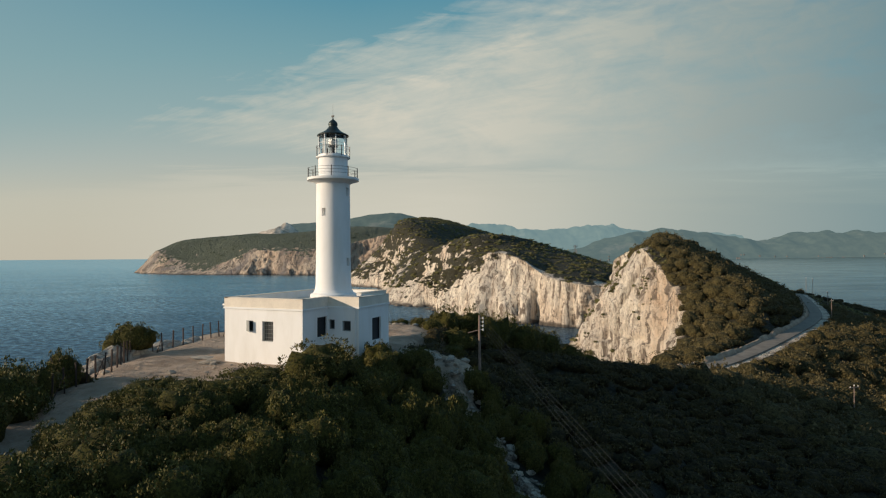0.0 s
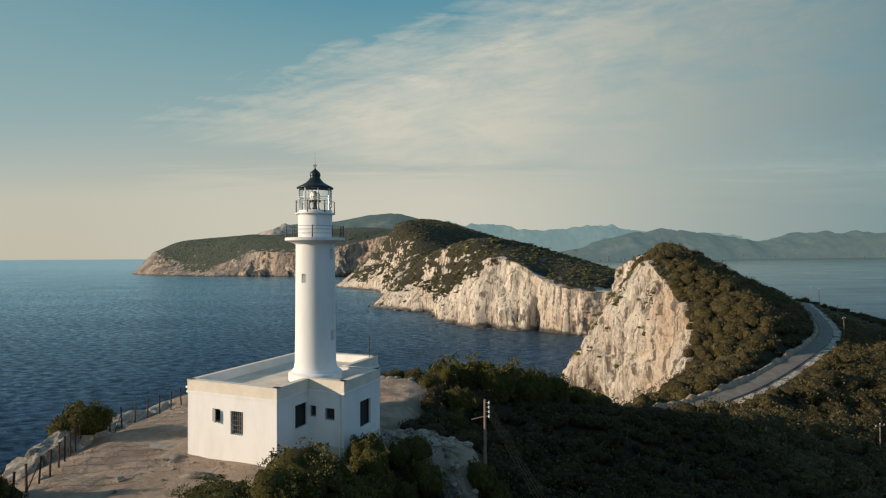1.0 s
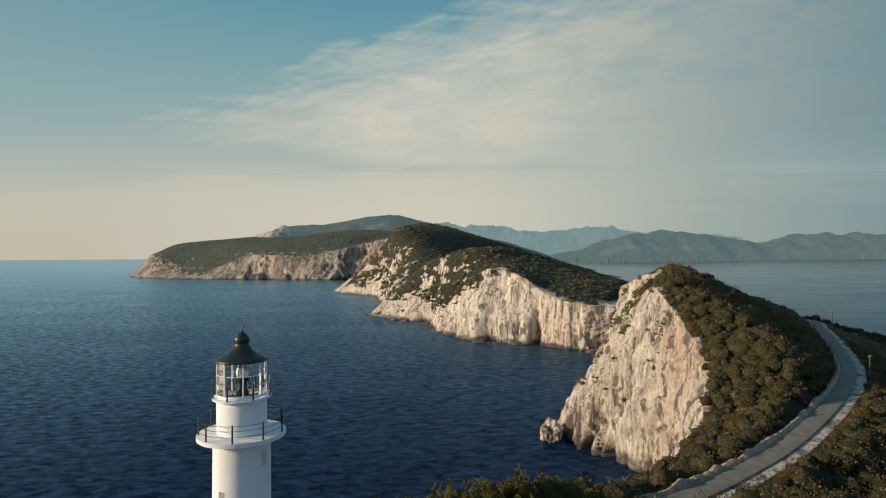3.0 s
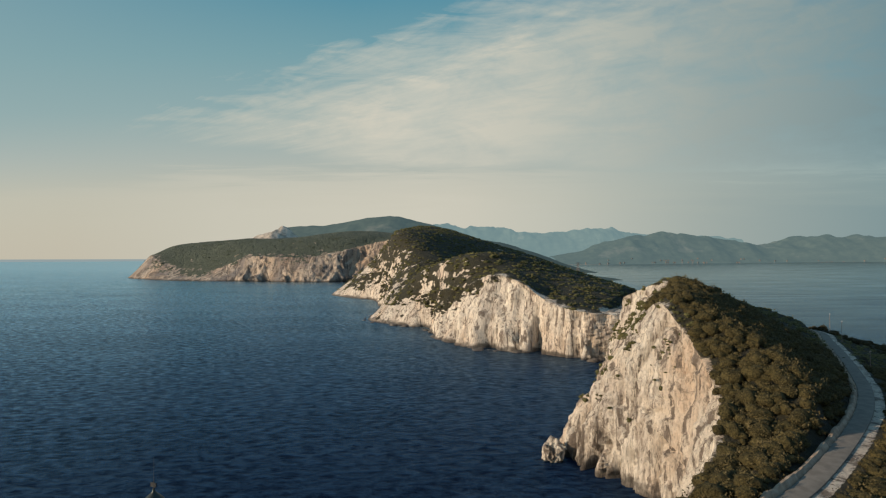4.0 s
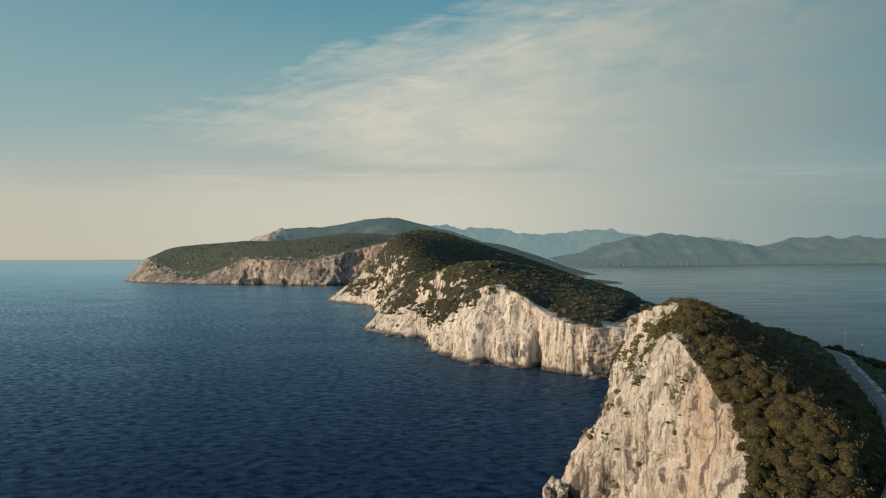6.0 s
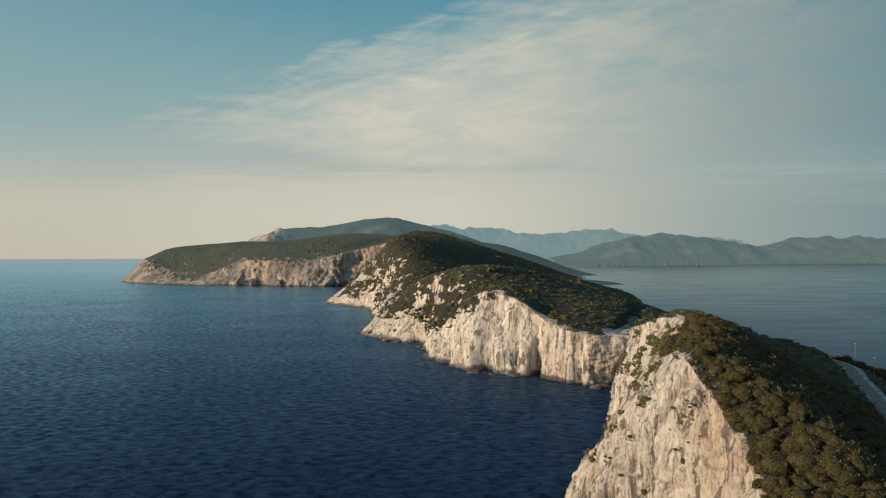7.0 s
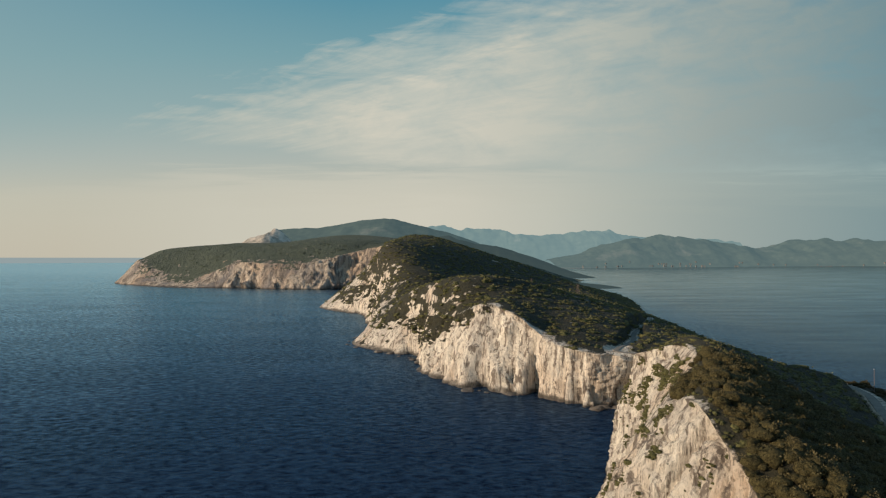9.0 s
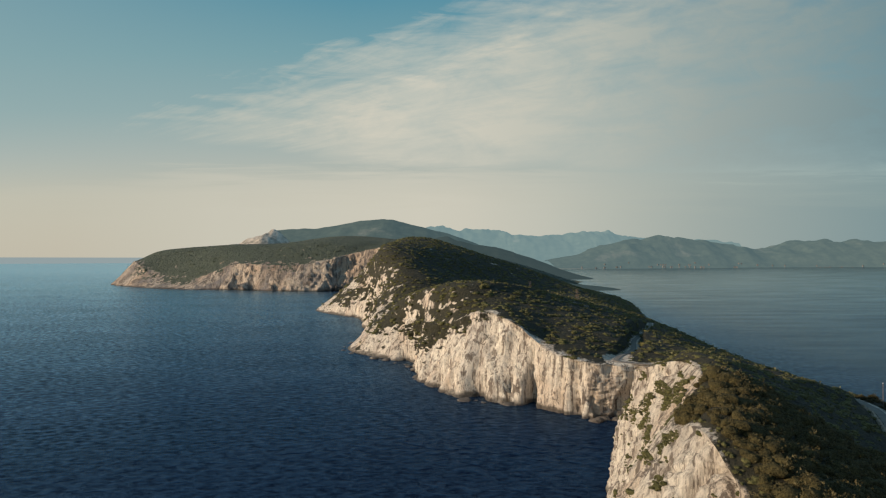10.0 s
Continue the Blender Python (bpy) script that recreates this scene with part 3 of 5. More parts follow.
def near_line(P, line):
    """Distance in plan from each point to a line of points, and the height there."""
    best, height = np.full(len(P), 1e9), np.zeros(len(P))
    for q in line:
        d = np.hypot(P[:, 0] - q[0], P[:, 1] - q[1])
        less = d < best
        best[less], height[less] = d[less], q[2]
    return best, height


def along(lines, spacing):
    """Positions along the sections, closer together near the lighthouse."""
    mid = lines[1]
    out = [0.0]
    for i in range(len(mid) - 1):
        a, b = mid[i], mid[i + 1]
        far = math.hypot((a[0] + b[0]) / 2 - 12, (a[1] + b[1]) / 2 + 5)
        long = max(np.linalg.norm(lines[k][i + 1] - lines[k][i]) for k in (0, 1))
        n = max(2, int(long / min(max(far * spacing, 0.6), 6.0)))
        out += [i + (k + 1) / n for k in range(n)]
    return np.array(out)


# how far the near cliff swells seawards at mid height, section by section
BULGE_AT, BULGE = (0, 12, 13, 14, 15, 16, 17, 18, 33), (0, 0, 2.0, 4.2, 5.5, 3.5, 0.5, 0, 0)


def loft(lines, s, counts):
    """Surface points (len(s), sum of counts + 1, 3) through the lines; the first strip is the cliff."""
    L = np.stack([spline(l, s) for l in lines])
    L[0, :, 2], L[-1, :, 2] = lines[0][0][2], lines[-1][0][2]
    strips = []
    for k, n in enumerate(counts):
        t = np.linspace(0, 1, n, endpoint=False)[None, :, None]
        a, b = L[k][:, None], L[k + 1][:, None]
        if k == 0:
            out = np.interp(s, BULGE_AT, BULGE)[:, None, None] if len(lines) == 6 else 0.0
            strips.append(a + (b - a) * t - out * 4 * t * (1 - t) * np.array([1.0, 0.15, 0.0]))
            continue
        before = (L[k - 1] if k > 1 else 2 * L[k] - L[k + 1])[:, None]
        after = (L[k + 2] if k + 2 < len(L) else 2 * L[k + 1] - L[k])[:, None]
        m0, m1 = (b - before) * 0.5, (after - a) * 0.5
        if k in (1, 2):
            top = (m1 if k == 1 else m0)[..., 2]
            top *= 1 - step(430, 520, (b if k == 1 else a)[..., 1])
        strips.append((2 * t**3 - 3 * t**2 + 1) * a + (t**3 - 2 * t**2 + t) * m0 + (-2 * t**3 + 3 * t**2) * b + (t**3 - t**2) * m1)
    strips.append(L[-1][:, None])
    return np.concatenate(strips, 1)


# the trodden yard round the house, its track and a spill of rubble: segments with radii
YARD = [((-6, -2), (-5.5, 11), 8.2), ((1, 8), (1.5, 15.5), 4.6), ((-11.5, -5), (-11.4, -11.8), 1.7), ((-11.4, -11.8), (-10.8, -16.5), 1.3), ((-10.8, -16.5), (-9.6, -23.5), 1.0), ((3, 2), (8, 1.5), 1.6)]
SCREE = [((8, 1.5), (10.4, -4.5), 0.4), ((12.2, -6.5), (13.2, -10.5), 0.25), ((13.2, -10.5), (14.6, -15.5), 0.7)]


def yard_distance(xy, strips=YARD):
    best = np.full(len(xy), 1e9)
    for a, b, r in strips:
        a, b = np.array(a, float), np.array(b, float)
        u = np.clip(((xy - a) @ (b - a)) / ((b - a) @ (b - a)), 0, 1)
        best = np.minimum(best, np.hypot(*(xy - a - u[:, None] * (b - a)).T) - r)
    return best


def slots(q, s, width, seed):
    """Narrow grooves that run down a face: 1 in their beds, 0 between."""
    v = value_noise(q * np.array([s, s, s * 0.10]) + seed)
    return np.exp(-((v / width) ** 2))


def blocks(q):
    """Broken facets: stepped noise, as of rock that has split off."""
    v = 3.2 * fbm(q * np.array([0.12, 0.12, 0.05]) + 11.0, 3, 0.5)
    return np.floor(v) + step(0.75, 1.0, v - np.floor(v))


def carve(P, t, rough):
    """Weathers the cliff: buttresses, grooves down the face, ledges and blocks; then lumps on the slopes."""
    n = -normals_of(P)
    steep = step(0.30, 0.62, 1 - np.abs(n[..., 2]))
    face = steep * step(1.25, 0.98, t)
    q = P.copy()
    warp = fbm(q * np.array([0.035, 0.035, 0.03]), 3)[..., None] * np.array([4.0, 4.0, 0.0])
    lean = (q[..., 2:3] - 25) * np.array([0.10, 0.22, 0.0])
    w = q + warp - lean
    big = step(330, 420, P[..., 1])
    deep = 1 + 1.1 * step(20, 2, P[..., 2])
    near = 2.6 * fbm(w * np.array([0.035, 0.035, 0.012]), 3) - deep * (3.6 * slots(w, 0.07, 0.075, 3.3) + 2.1 * slots(w, 0.17, 0.085, 8.1)) - 1.0 * slots(w, 0.42, 0.12, 1.7)
    deep = 1 + (1.1 + 0.9 * big) * step(22, 2, P[..., 2])
    wide = 4.0 * fbm(w * np.array([0.022, 0.022, 0.006]), 3) - deep * (4.2 * slots(w, 0.038, 0.15, 5.3) + 2.2 * slots(w, 0.09, 0.17, 2.1)) - 0.8 * slots(w, 0.22, 0.2, 6.7)
    d = (near + (wide - near) * big) + (0.45 + 0.45 * big) * blocks(q) + 0.4 * ridged(q * np.array([0.3, 0.3, 0.2]) + 5.0, 3, 0.55) + 0.45 * fbm(q * np.array([0.8, 0.8, 0.5]) + 3.0, 3, 0.6)
    P = P + n * (d * face * rough * (0.5 + 0.5 * step(-4, 3, q[..., 2])))[..., None]
    lumps = 1.0 * fbm(q * np.array([0.03, 0.03, 0.0]) + 2.0, 5, 0.55) + 0.3 * fbm(q * np.array([0.25, 0.25, 0.0]), 3)
    P[..., 2] += lumps * (1 - face) * np.minimum(1, rough) * step(-4, 4, P[..., 2])
    return P, face, big


def land_mesh(name, lines, spacing, counts, rough=1.0, home=True, mat=ROCK):
    s = along(lines, spacing)
    base = loft(lines, s, counts)
    k = np.concatenate([[i + j / n for j in range(n)] for i, n in enumerate(counts)] + [[len(counts)]])
    t = np.broadcast_to(k[None], base.shape[:2])
    P, face, _ = carve(base.copy(), t, rough)
    flat = P.reshape(-1, 3)
    if home:
        d, z = near_line(flat, SPUR_LINE)
        crown = z - 9.0 * step(0, 45, d) - 0.25 * d
        lift = (crown > flat[:, 2]) & (t.ravel() > 1.3) & (d < 60)
        flat[lift, 2] = crown[lift] + 0.5 * fbm(flat[lift] * np.array([0.12, 0.12, 0.0]) + 9.0, 3)
    bare, trodden = np.zeros(len(flat)), np.zeros(len(flat))
    if home:
        near = yard_distance(flat[:, :2]) + 0.9 * fbm(np.column_stack([flat[:, :2] * 0.22, np.zeros(len(flat))]), 3)
        yard = step(1.6, -0.4, near) * (flat[:, 2] > 38) * (t.ravel() >= 0.9)
        level = 47.55 + 0.10 * fbm(np.column_stack([flat[:, :2] * 0.6, np.zeros(len(flat))]), 3)
        level = level - 0.16 * np.maximum(0, flat[:, 0] - 5.0) - 0.12 * np.maximum(0, -9.0 - flat[:, 1])
        flat[:, 2] += (level - flat[:, 2]) * step(4.0, -0.5, near) * (t.ravel() >= 0.9)
        bare = np.maximum(bare, yard)
        spill = yard_distance(flat[:, :2], SCREE) + 0.8 * fbm(np.column_stack([flat[:, :2] * 0.7, np.zeros(len(flat))]), 3)
        bare = np.maximum(bare, step(0.7, 0.1, spill) * (t.ravel() >= 1))
        trodden = step(2.5, 0.2, near) * (t.ravel() >= 0.9) * step(11.0, 7.5, flat[:, 0])
        bare = np.maximum(bare, step(-11.5, -14.5, flat[:, 0]) * step(-9, -6.5, flat[:, 1]) * step(26, 20, flat[:, 1]))
        some = (flat[:, 1] > 40) & (flat[:, 1] < 700) & (flat[:, 0] > 20)
        d, z = near_line(flat[some], ROAD_LINE)
        on = step(8.0, 3.6, d) * (t.ravel()[some] > 1)
        flat[some, 2] += (z - 0.25 - flat[some, 2]) * on
        wide = 5.0 * step(375, 388, flat[some, 1]) * step(428, 412, flat[some, 1])
        bare[some] = np.maximum(bare[some], step(0.0, -1.2, d - 4.2 - wide))
    # where scrub grows: past the lip, on ledges, not on the bare face
    patch = fbm(flat * np.array([0.035, 0.035, 0.05]) + 4.0, 5, 0.6) + 0.8 * fbm(flat * np.array([0.13, 0.13, 0.2]) + 7.0, 3, 0.6)
    if home:
        patch = patch + 0.55 * step(430, 520, flat[:, 1]) * fbm(flat * np.array([0.36, 0.36, 0.45]) + 13.0, 3, 0.6)
    tt, ff = t.ravel(), face.ravel()
    inland = step(1.0, 1.25, tt)
    north = step(430, 520, flat[:, 1]) if home else np.zeros(len(flat))
    green = step(0.62 - 0.2 * north, 0.98 - 0.22 * north, tt + 0.34 * patch)
    ledge = step(150, 175, flat[:, 1]) * step(232, 212, flat[:, 1]) * home
    green = np.maximum(green, ledge * step(0.52, 0.74, tt + 0.5 * patch) * step(1.06, 0.9, tt - 0.1 * patch))
    north = np.maximum(north, ledge)
    rim = step(214, 226, flat[:, 1]) * step(350, 325, flat[:, 1]) * step(1.12, 0.98, tt + 0.12 * patch) * home
    ledges = step(430, 520, flat[:, 1]) * step(2.0, 1.55, tt) * home
    cover = np.where(tt >= 1, 0.55 + 0.4 * inland + 0.3 * patch - 0.45 * ff * (1 - north) + ledges * (0.36 * patch - 0.14 * step(1.6, 1.0, tt) - 0.02), (0.9 * green + 0.35 * patch) * (0.55 + 0.45 * north) - 0.35 * ff * (1 - north))
    cover = cover * (1 - rim) * (1 - 0.62 * home * (tt < 1.0) * step(330, 300, flat[:, 1]))
    tide = step(4.6, 0.8, flat[:, 2] + 2.0 * fbm(flat * np.array([0.12, 0.12, 0.3]), 3)) * 0.92
    quads = grid_faces(*P.shape[:2])[:, ::-1]
    me = big_mesh(name, flat, quads, mat, True)
    for key, values in (("cover", np.clip(cover * (1 - bare), 0, 1)), ("tide", tide), ("yard", trodden)):
        a = me.attributes.new(key, "FLOAT", "POINT")
        a.data.foreach_set("value", values.astype(np.float32))
    return me, flat.reshape(P.shape), (cover * (1 - bare)).reshape(P.shape[:2]), face


HEAD_MESH, HEAD_P, HEAD_COVER, HEAD_FACE = land_mesh("headland", LINES, 0.0040, (90, 34, 44, 40, 36))
headland = tagged(new("ground", HEAD_MESH), "rocky limestone headland with pale cliffs and dark scrub above the sea", "headland", kind="structure")


class Ground:
    """Heights of the headland on a 1 m raster."""

    def __init__(self, P):
        self.x0, self.y0, self.n, self.m = -60, -180, 480, 900
        self.h = np.full((self.n, self.m), -9.0)
        q = P[:, 90:].reshape(-1, 3)
        i, j = np.round(q[:, 0] - self.x0).astype(int), np.round(q[:, 1] - self.y0).astype(int)
        ok = (i >= 0) & (i < self.n) & (j >= 0) & (j < self.m)
        np.maximum.at(self.h, (i[ok], j[ok]), q[ok, 2])
        for _ in range(6):
            gap = self.h < -8
            near = np.max([np.roll(self.h, d, a) for a in (0, 1) for d in (1, -1)], 0)
            self.h[gap] = near[gap]

    def at(self, x, y):
        i, j = min(max(int(x - self.x0), 0), self.n - 2), min(max(int(y - self.y0), 0), self.m - 2)
        u, v = x - self.x0 - i, y - self.y0 - j
        h = self.h
        return float((1 - u) * ((1 - v) * h[i, j] + v * h[i, j + 1]) + u * ((1 - v) * h[i + 1, j] + v * h[i + 1, j + 1]))


GROUND = Ground(HEAD_P)


# the sea, one sheet that lifts a little at its far rim to meet the horizon
def build_sea_sheet():
    r = np.concatenate([np.linspace(0, 800, 30), np.linspace(860, 4900, 60)])
    a = np.linspace(0, 2 * math.pi, 181)
    R, A = np.meshgrid(r, a, indexing="ij")
    z = 42.0 * np.clip((R - 2200) / 2700, 0, 1) ** 2
    P = np.stack([R * np.cos(A), R * np.sin(A) + 20, z], -1)
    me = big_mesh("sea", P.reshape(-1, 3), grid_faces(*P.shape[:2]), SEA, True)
    tagged(new("water", me), "deep blue sea with fine wind ripples", "sea", kind="structure")


build_sea_sheet()


# ---- the far land ----
def far_z(y, up):
    return 42.0 * max(0, min(1, (y - 2200) / 2700)) ** 2 + up


FAR_FOOT = np.array([(-880, 2500), (-1050, 2250), (-1120, 2080), (-1060, 1975), (-885, 1806), (-757, 1722), (-595, 1722), (-481, 1672), (-395, 1648), (-317, 1648), (-259, 1672), (-150, 1640), (-60, 1600), (160, 1560), (330, 1600)], float)
FAR_LIP = np.array([(-840, 2500, 60), (-1000, 2270, 45), (-1060, 2120, 25), (-1010, 2010, 80), (-860, 1870, 24), (-740, 1790, 16), (-600, 1770, 70), (-475, 1720, 72), (-385, 1700, 72), (-300, 1700, 86), (-235, 1730, 104), (-120, 1700, 125), (0, 1680, 100), (180, 1640, 40), (330, 1620, -2)], float)
FAR_MID = np.array([(-780, 2500, 110), (-900, 2320, 112), (-990, 2200, 100), (-915, 2120, 122), (-740, 2050, 134), (-660, 2010, 138), (-570, 1990, 136), (-450, 1960, 142), (-340, 1940, 150), (-220, 1930, 150), (-120, 1950, 146), (0, 1950, 135), (150, 1900, 95), (300, 1850, 40), (400, 1750, -2)], float)
FAR_TOP = np.array([(-620, 2700, 120), (-700, 2600, 120), (-760, 2500, 122), (-780, 2450, 124), (-720, 2450, 126), (-640, 2450, 130), (-540, 2480, 140), (-420, 2500, 165), (-300, 2500, 172), (-150, 2500, 160), (0, 2500, 140), (150, 2500, 110), (300, 2400, 80), (420, 2200, 40), (470, 2000, -2)], float)
FAR_END = np.array([(-500, 3000), (-560, 2950), (-600, 2900), (-600, 2900), (-560, 2900), (-500, 2900), (-400, 2900), (-280, 2900), (-150, 2900), (0, 2900), (150, 2900), (300, 2900), (450, 2700), (520, 2400), (540, 2100)], float)
FAR_LINES = np.stack([at_sea(FAR_FOOT), FAR_LIP, FAR_MID, FAR_TOP, at_sea(FAR_END, 8)])
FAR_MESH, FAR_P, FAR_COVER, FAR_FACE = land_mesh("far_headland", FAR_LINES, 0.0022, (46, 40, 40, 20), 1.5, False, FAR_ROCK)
tagged(new("ground", FAR_MESH), "distant headland with ochre sea cliffs and green scrub on top", "headland", kind="structure")


RANGES = {}


def ridge(name, label, crest, width, mat, seed, rough=0.12, base=0.0, n=260, m=40):
    """A far range of hills: a crest line with flanks that run down to the shore."""
    c = spline(np.array(crest, float), np.linspace(0, len(crest) - 1, n))
    w = np.linspace(-1, 1, m)
    S, Wd = np.meshgrid(np.arange(n), w, indexing="ij")
    shape = np.clip(1 - np.abs(Wd) ** 1.25, 0, 1)
    x = c[S, 0]
    y = c[S, 1] + Wd * width
    lo = np.vectorize(far_z)(y, base)
    h = (c[S, 2] - lo) * shape
    q = np.stack([x * 0.004 + seed, y * 0.004, 0 * x], -1)
    h = h * (1 + rough * 2.2 * ridged(q, 5, 0.5) * (1 - shape) ** 0.5 + rough * 0.6 * fbm(q * 4, 3) * shape)
    P = np.stack([x, y, lo - 3 + h], -1)
    RANGES[name] = P
    me = big_mesh(name, P.reshape(-1, 3), grid_faces(n, m)[:, ::-1], mat, True)
    return tagged(new("backdrop", me), label, "hills", kind="structure")


ridge("hill_behind", "green wooded hill falling to the bay, darkened in colour for shade", [(-250, 2950, 60), (-100, 2950, 150), (45, 2900, 190), (213, 2850, 156), (350, 2850, 128), (465, 2850, 97), (605, 2850, 44), (720, 2850, 3)], 420, FAR_DARK, 1.0, 0.08)
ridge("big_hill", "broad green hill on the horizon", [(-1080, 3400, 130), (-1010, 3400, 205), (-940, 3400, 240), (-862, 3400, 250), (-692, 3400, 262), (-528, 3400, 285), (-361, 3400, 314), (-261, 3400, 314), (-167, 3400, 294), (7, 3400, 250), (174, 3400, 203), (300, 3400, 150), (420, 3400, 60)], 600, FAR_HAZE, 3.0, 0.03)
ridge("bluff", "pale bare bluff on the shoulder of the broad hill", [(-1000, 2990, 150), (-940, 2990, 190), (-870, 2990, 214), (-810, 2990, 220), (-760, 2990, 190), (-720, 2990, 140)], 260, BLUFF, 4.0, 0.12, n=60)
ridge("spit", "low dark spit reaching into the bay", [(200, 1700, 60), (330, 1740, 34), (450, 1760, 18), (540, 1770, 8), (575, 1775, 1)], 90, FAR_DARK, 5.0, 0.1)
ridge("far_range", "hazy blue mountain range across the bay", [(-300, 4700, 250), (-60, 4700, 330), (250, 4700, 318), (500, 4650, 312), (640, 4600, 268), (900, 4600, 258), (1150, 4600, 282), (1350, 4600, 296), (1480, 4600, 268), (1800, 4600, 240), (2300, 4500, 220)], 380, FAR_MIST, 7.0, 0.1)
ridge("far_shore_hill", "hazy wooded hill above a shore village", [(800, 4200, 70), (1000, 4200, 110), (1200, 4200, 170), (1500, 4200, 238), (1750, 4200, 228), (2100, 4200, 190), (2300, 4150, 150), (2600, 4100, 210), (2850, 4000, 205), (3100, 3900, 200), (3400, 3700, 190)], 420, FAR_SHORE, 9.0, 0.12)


# ---- the lighthouse ----
BASE = 47.6
TURN = -23.2
lighthouse = thing("lighthouse", "white plastered lighthouse tower rising from a flat-roofed keeper's house", "lighthouse", (0, 0, BASE), TURN)


def turned_wall(profile, n, holes, depth):
    """A turned wall with openings: holes are (column range, row range); rows are those of the profile."""
    sh = Shape()
    ang = [2 * math.pi * (i - 3) / n for i in range(n)]

    def at(i, k, back=0.0):
        r, z = profile[k]
        return ((r - back) * math.cos(ang[i % n]), (r - back) * math.sin(ang[i % n]), z)

    for k in range(len(profile) - 1):
        for i in range(n):
            if any(c0 <= i < c1 and r0 <= k < r1 for c0, c1, r0, r1 in holes):
                continue
            sh.take([at(i, k), at(i + 1, k), at(i + 1, k + 1), at(i, k + 1)], [(0, 1, 2, 3)])
    for c0, c1, r0, r1 in holes:
        rim = [(i, r0) for i in range(c0, c1 + 1)] + [(c1, k) for k in range(r0 + 1, r1 + 1)] + [(i, r1) for i in range(c1 - 1, c0 - 1, -1)] + [(c0, k) for k in range(r1 - 1, r0, -1)]
        for a, b in zip(rim, rim[1:] + rim[:1]):
            sh.take([at(*a), at(*b), at(*b, depth), at(*a, depth)], [(0, 3, 2, 1)])
        sh.take([at(*p, depth) for p in rim], [tuple(reversed(range(len(rim))))])
    return sh


TOWER = [(1.72, 4.2), (1.72, 4.62), (1.66, 4.68), (1.50, 4.75), (1.38, 4.95), (1.32, 5.3), (1.29, 6.72), (1.285, 7.35), (1.27, 9.0), (1.26, 10.45), (1.255, 11.03), (1.25, 11.95), (1.245, 12.6), (1.24, 13.0)]
HOLES = [(1, 6, 6, 7), (1, 6, 11, 12), (73, 77, 9, 10)]
part("tower", turned_wall(TOWER, 96, HOLES, 0.28).mesh("tower", PLASTER, False), lighthouse)
part("gallery", Shape().turned([(1.2, 12.86), (1.38, 12.96), (1.75, 13.12), (1.92, 13.14), (1.92, 13.32), (1.0, 13.34)], 64).mesh("gallery", PLASTER), lighthouse, "projecting round gallery")
part("drum", Shape().turned([(1.09, 13.3), (1.09, 14.8), (1.0, 14.9)], 48).mesh("drum", PLASTER, True), lighthouse)
part("upper_gallery", Shape().turned([(1.05, 14.80), (1.28, 14.86), (1.28, 14.93), (0.6, 14.95)], 48).mesh("upper_gallery", WHITE_METAL), lighthouse)


def railing(name, radius, z, height, posts, mat, bars):
    sh = Shape()
    for i in range(posts):
        a = 2 * math.pi * (i + 0.5) / posts
        p = (radius * math.cos(a), radius * math.sin(a))
        sh.tube((*p, z - 0.05), (*p, z + height), 0.042, 0.036, 6)
        sh.tube((*p, z + height), (*p, z + height + 0.06), 0.04, 0.02, 6)
    for h in bars:
        for i in range(36):
            a, b = 2 * math.pi * i / 36, 2 * math.pi * (i + 1) / 36
            sh.tube((radius * math.cos(a), radius * math.sin(a), z + h), (radius * math.cos(b), radius * math.sin(b), z + h), 0.012, None, 5)
    return part(name, sh.mesh(name, mat), lighthouse)


railing("gallery_railing", 1.84, 13.33, 0.72, 9, IRON, (0.25, 0.5, 0.71))["label"] = "black iron railing"
railing("upper_railing", 1.24, 14.93, 0.75, 7, IRON, (0.74,))["label"] = "thin dark railing"
lantern = part("lantern", Shape().turned([(1.09, 14.95), (1.10, 15.06), (1.06, 15.10)], 48).mesh("lantern", WHITE_METAL, True), lighthouse, "glazed lantern room")
glass = part("pane", Shape().turned([(1.05, 15.06), (1.05, 16.55)], 16).mesh("pane", GLASS), lantern, "curved lantern glass")
glass.visible_shadow = False
bars = Shape()
for i in range(16):
    a, b = 2 * math.pi * i / 16, 2 * math.pi * (i + 1) / 16
    if i % 2 == 0:
        bars.tube((1.06 * math.cos(a), 1.06 * math.sin(a), 15.06), (1.06 * math.cos(a), 1.06 * math.sin(a), 16.58), 0.045 if i % 4 == 0 else 0.03, None, 6)
    bars.tube((1.06 * math.cos(a), 1.06 * math.sin(a), 15.95), (1.06 * math.cos(b), 1.06 * math.sin(b), 15.95), 0.02, None, 5)
part("glazing_bars", bars.mesh("glazing_bars", WHITE_METAL), lantern)
part("lamp_stand", Shape().turned([(0.0, 15.0), (0.24, 15.02), (0.2, 15.2), (0.12, 15.3), (0.12, 15.6), (0.26, 15.68), (0.24, 15.76), (0.0, 15.78)], 20).mesh("lamp_stand", DARK, True), lantern, "dark lamp stand")
part("lens", Shape().turned([(0.0, 15.78), (0.16, 15.8), (0.2, 15.95), (0.19, 16.15), (0.12, 16.3), (0.0, 16.36)], 20).mesh("lens", WHITE_METAL, True), lantern, "pale lens")
part("lantern_roof", Shape().turned([(0.9, 16.5), (1.17, 16.52), (1.19, 16.58), (1.08, 16.66), (0.86, 16.76), (0.62, 16.9), (0.45, 17.06), (0.35, 17.2), (0.31, 17.28), (0.34, 17.36), (0.35, 17.46), (0.31, 17.58), (0.2, 17.7), (0.1, 17.78), (0.05, 17.84), (0.03, 17.95)], 32).mesh("lantern_roof", DOME, True), lighthouse, "dark bell-shaped roof")
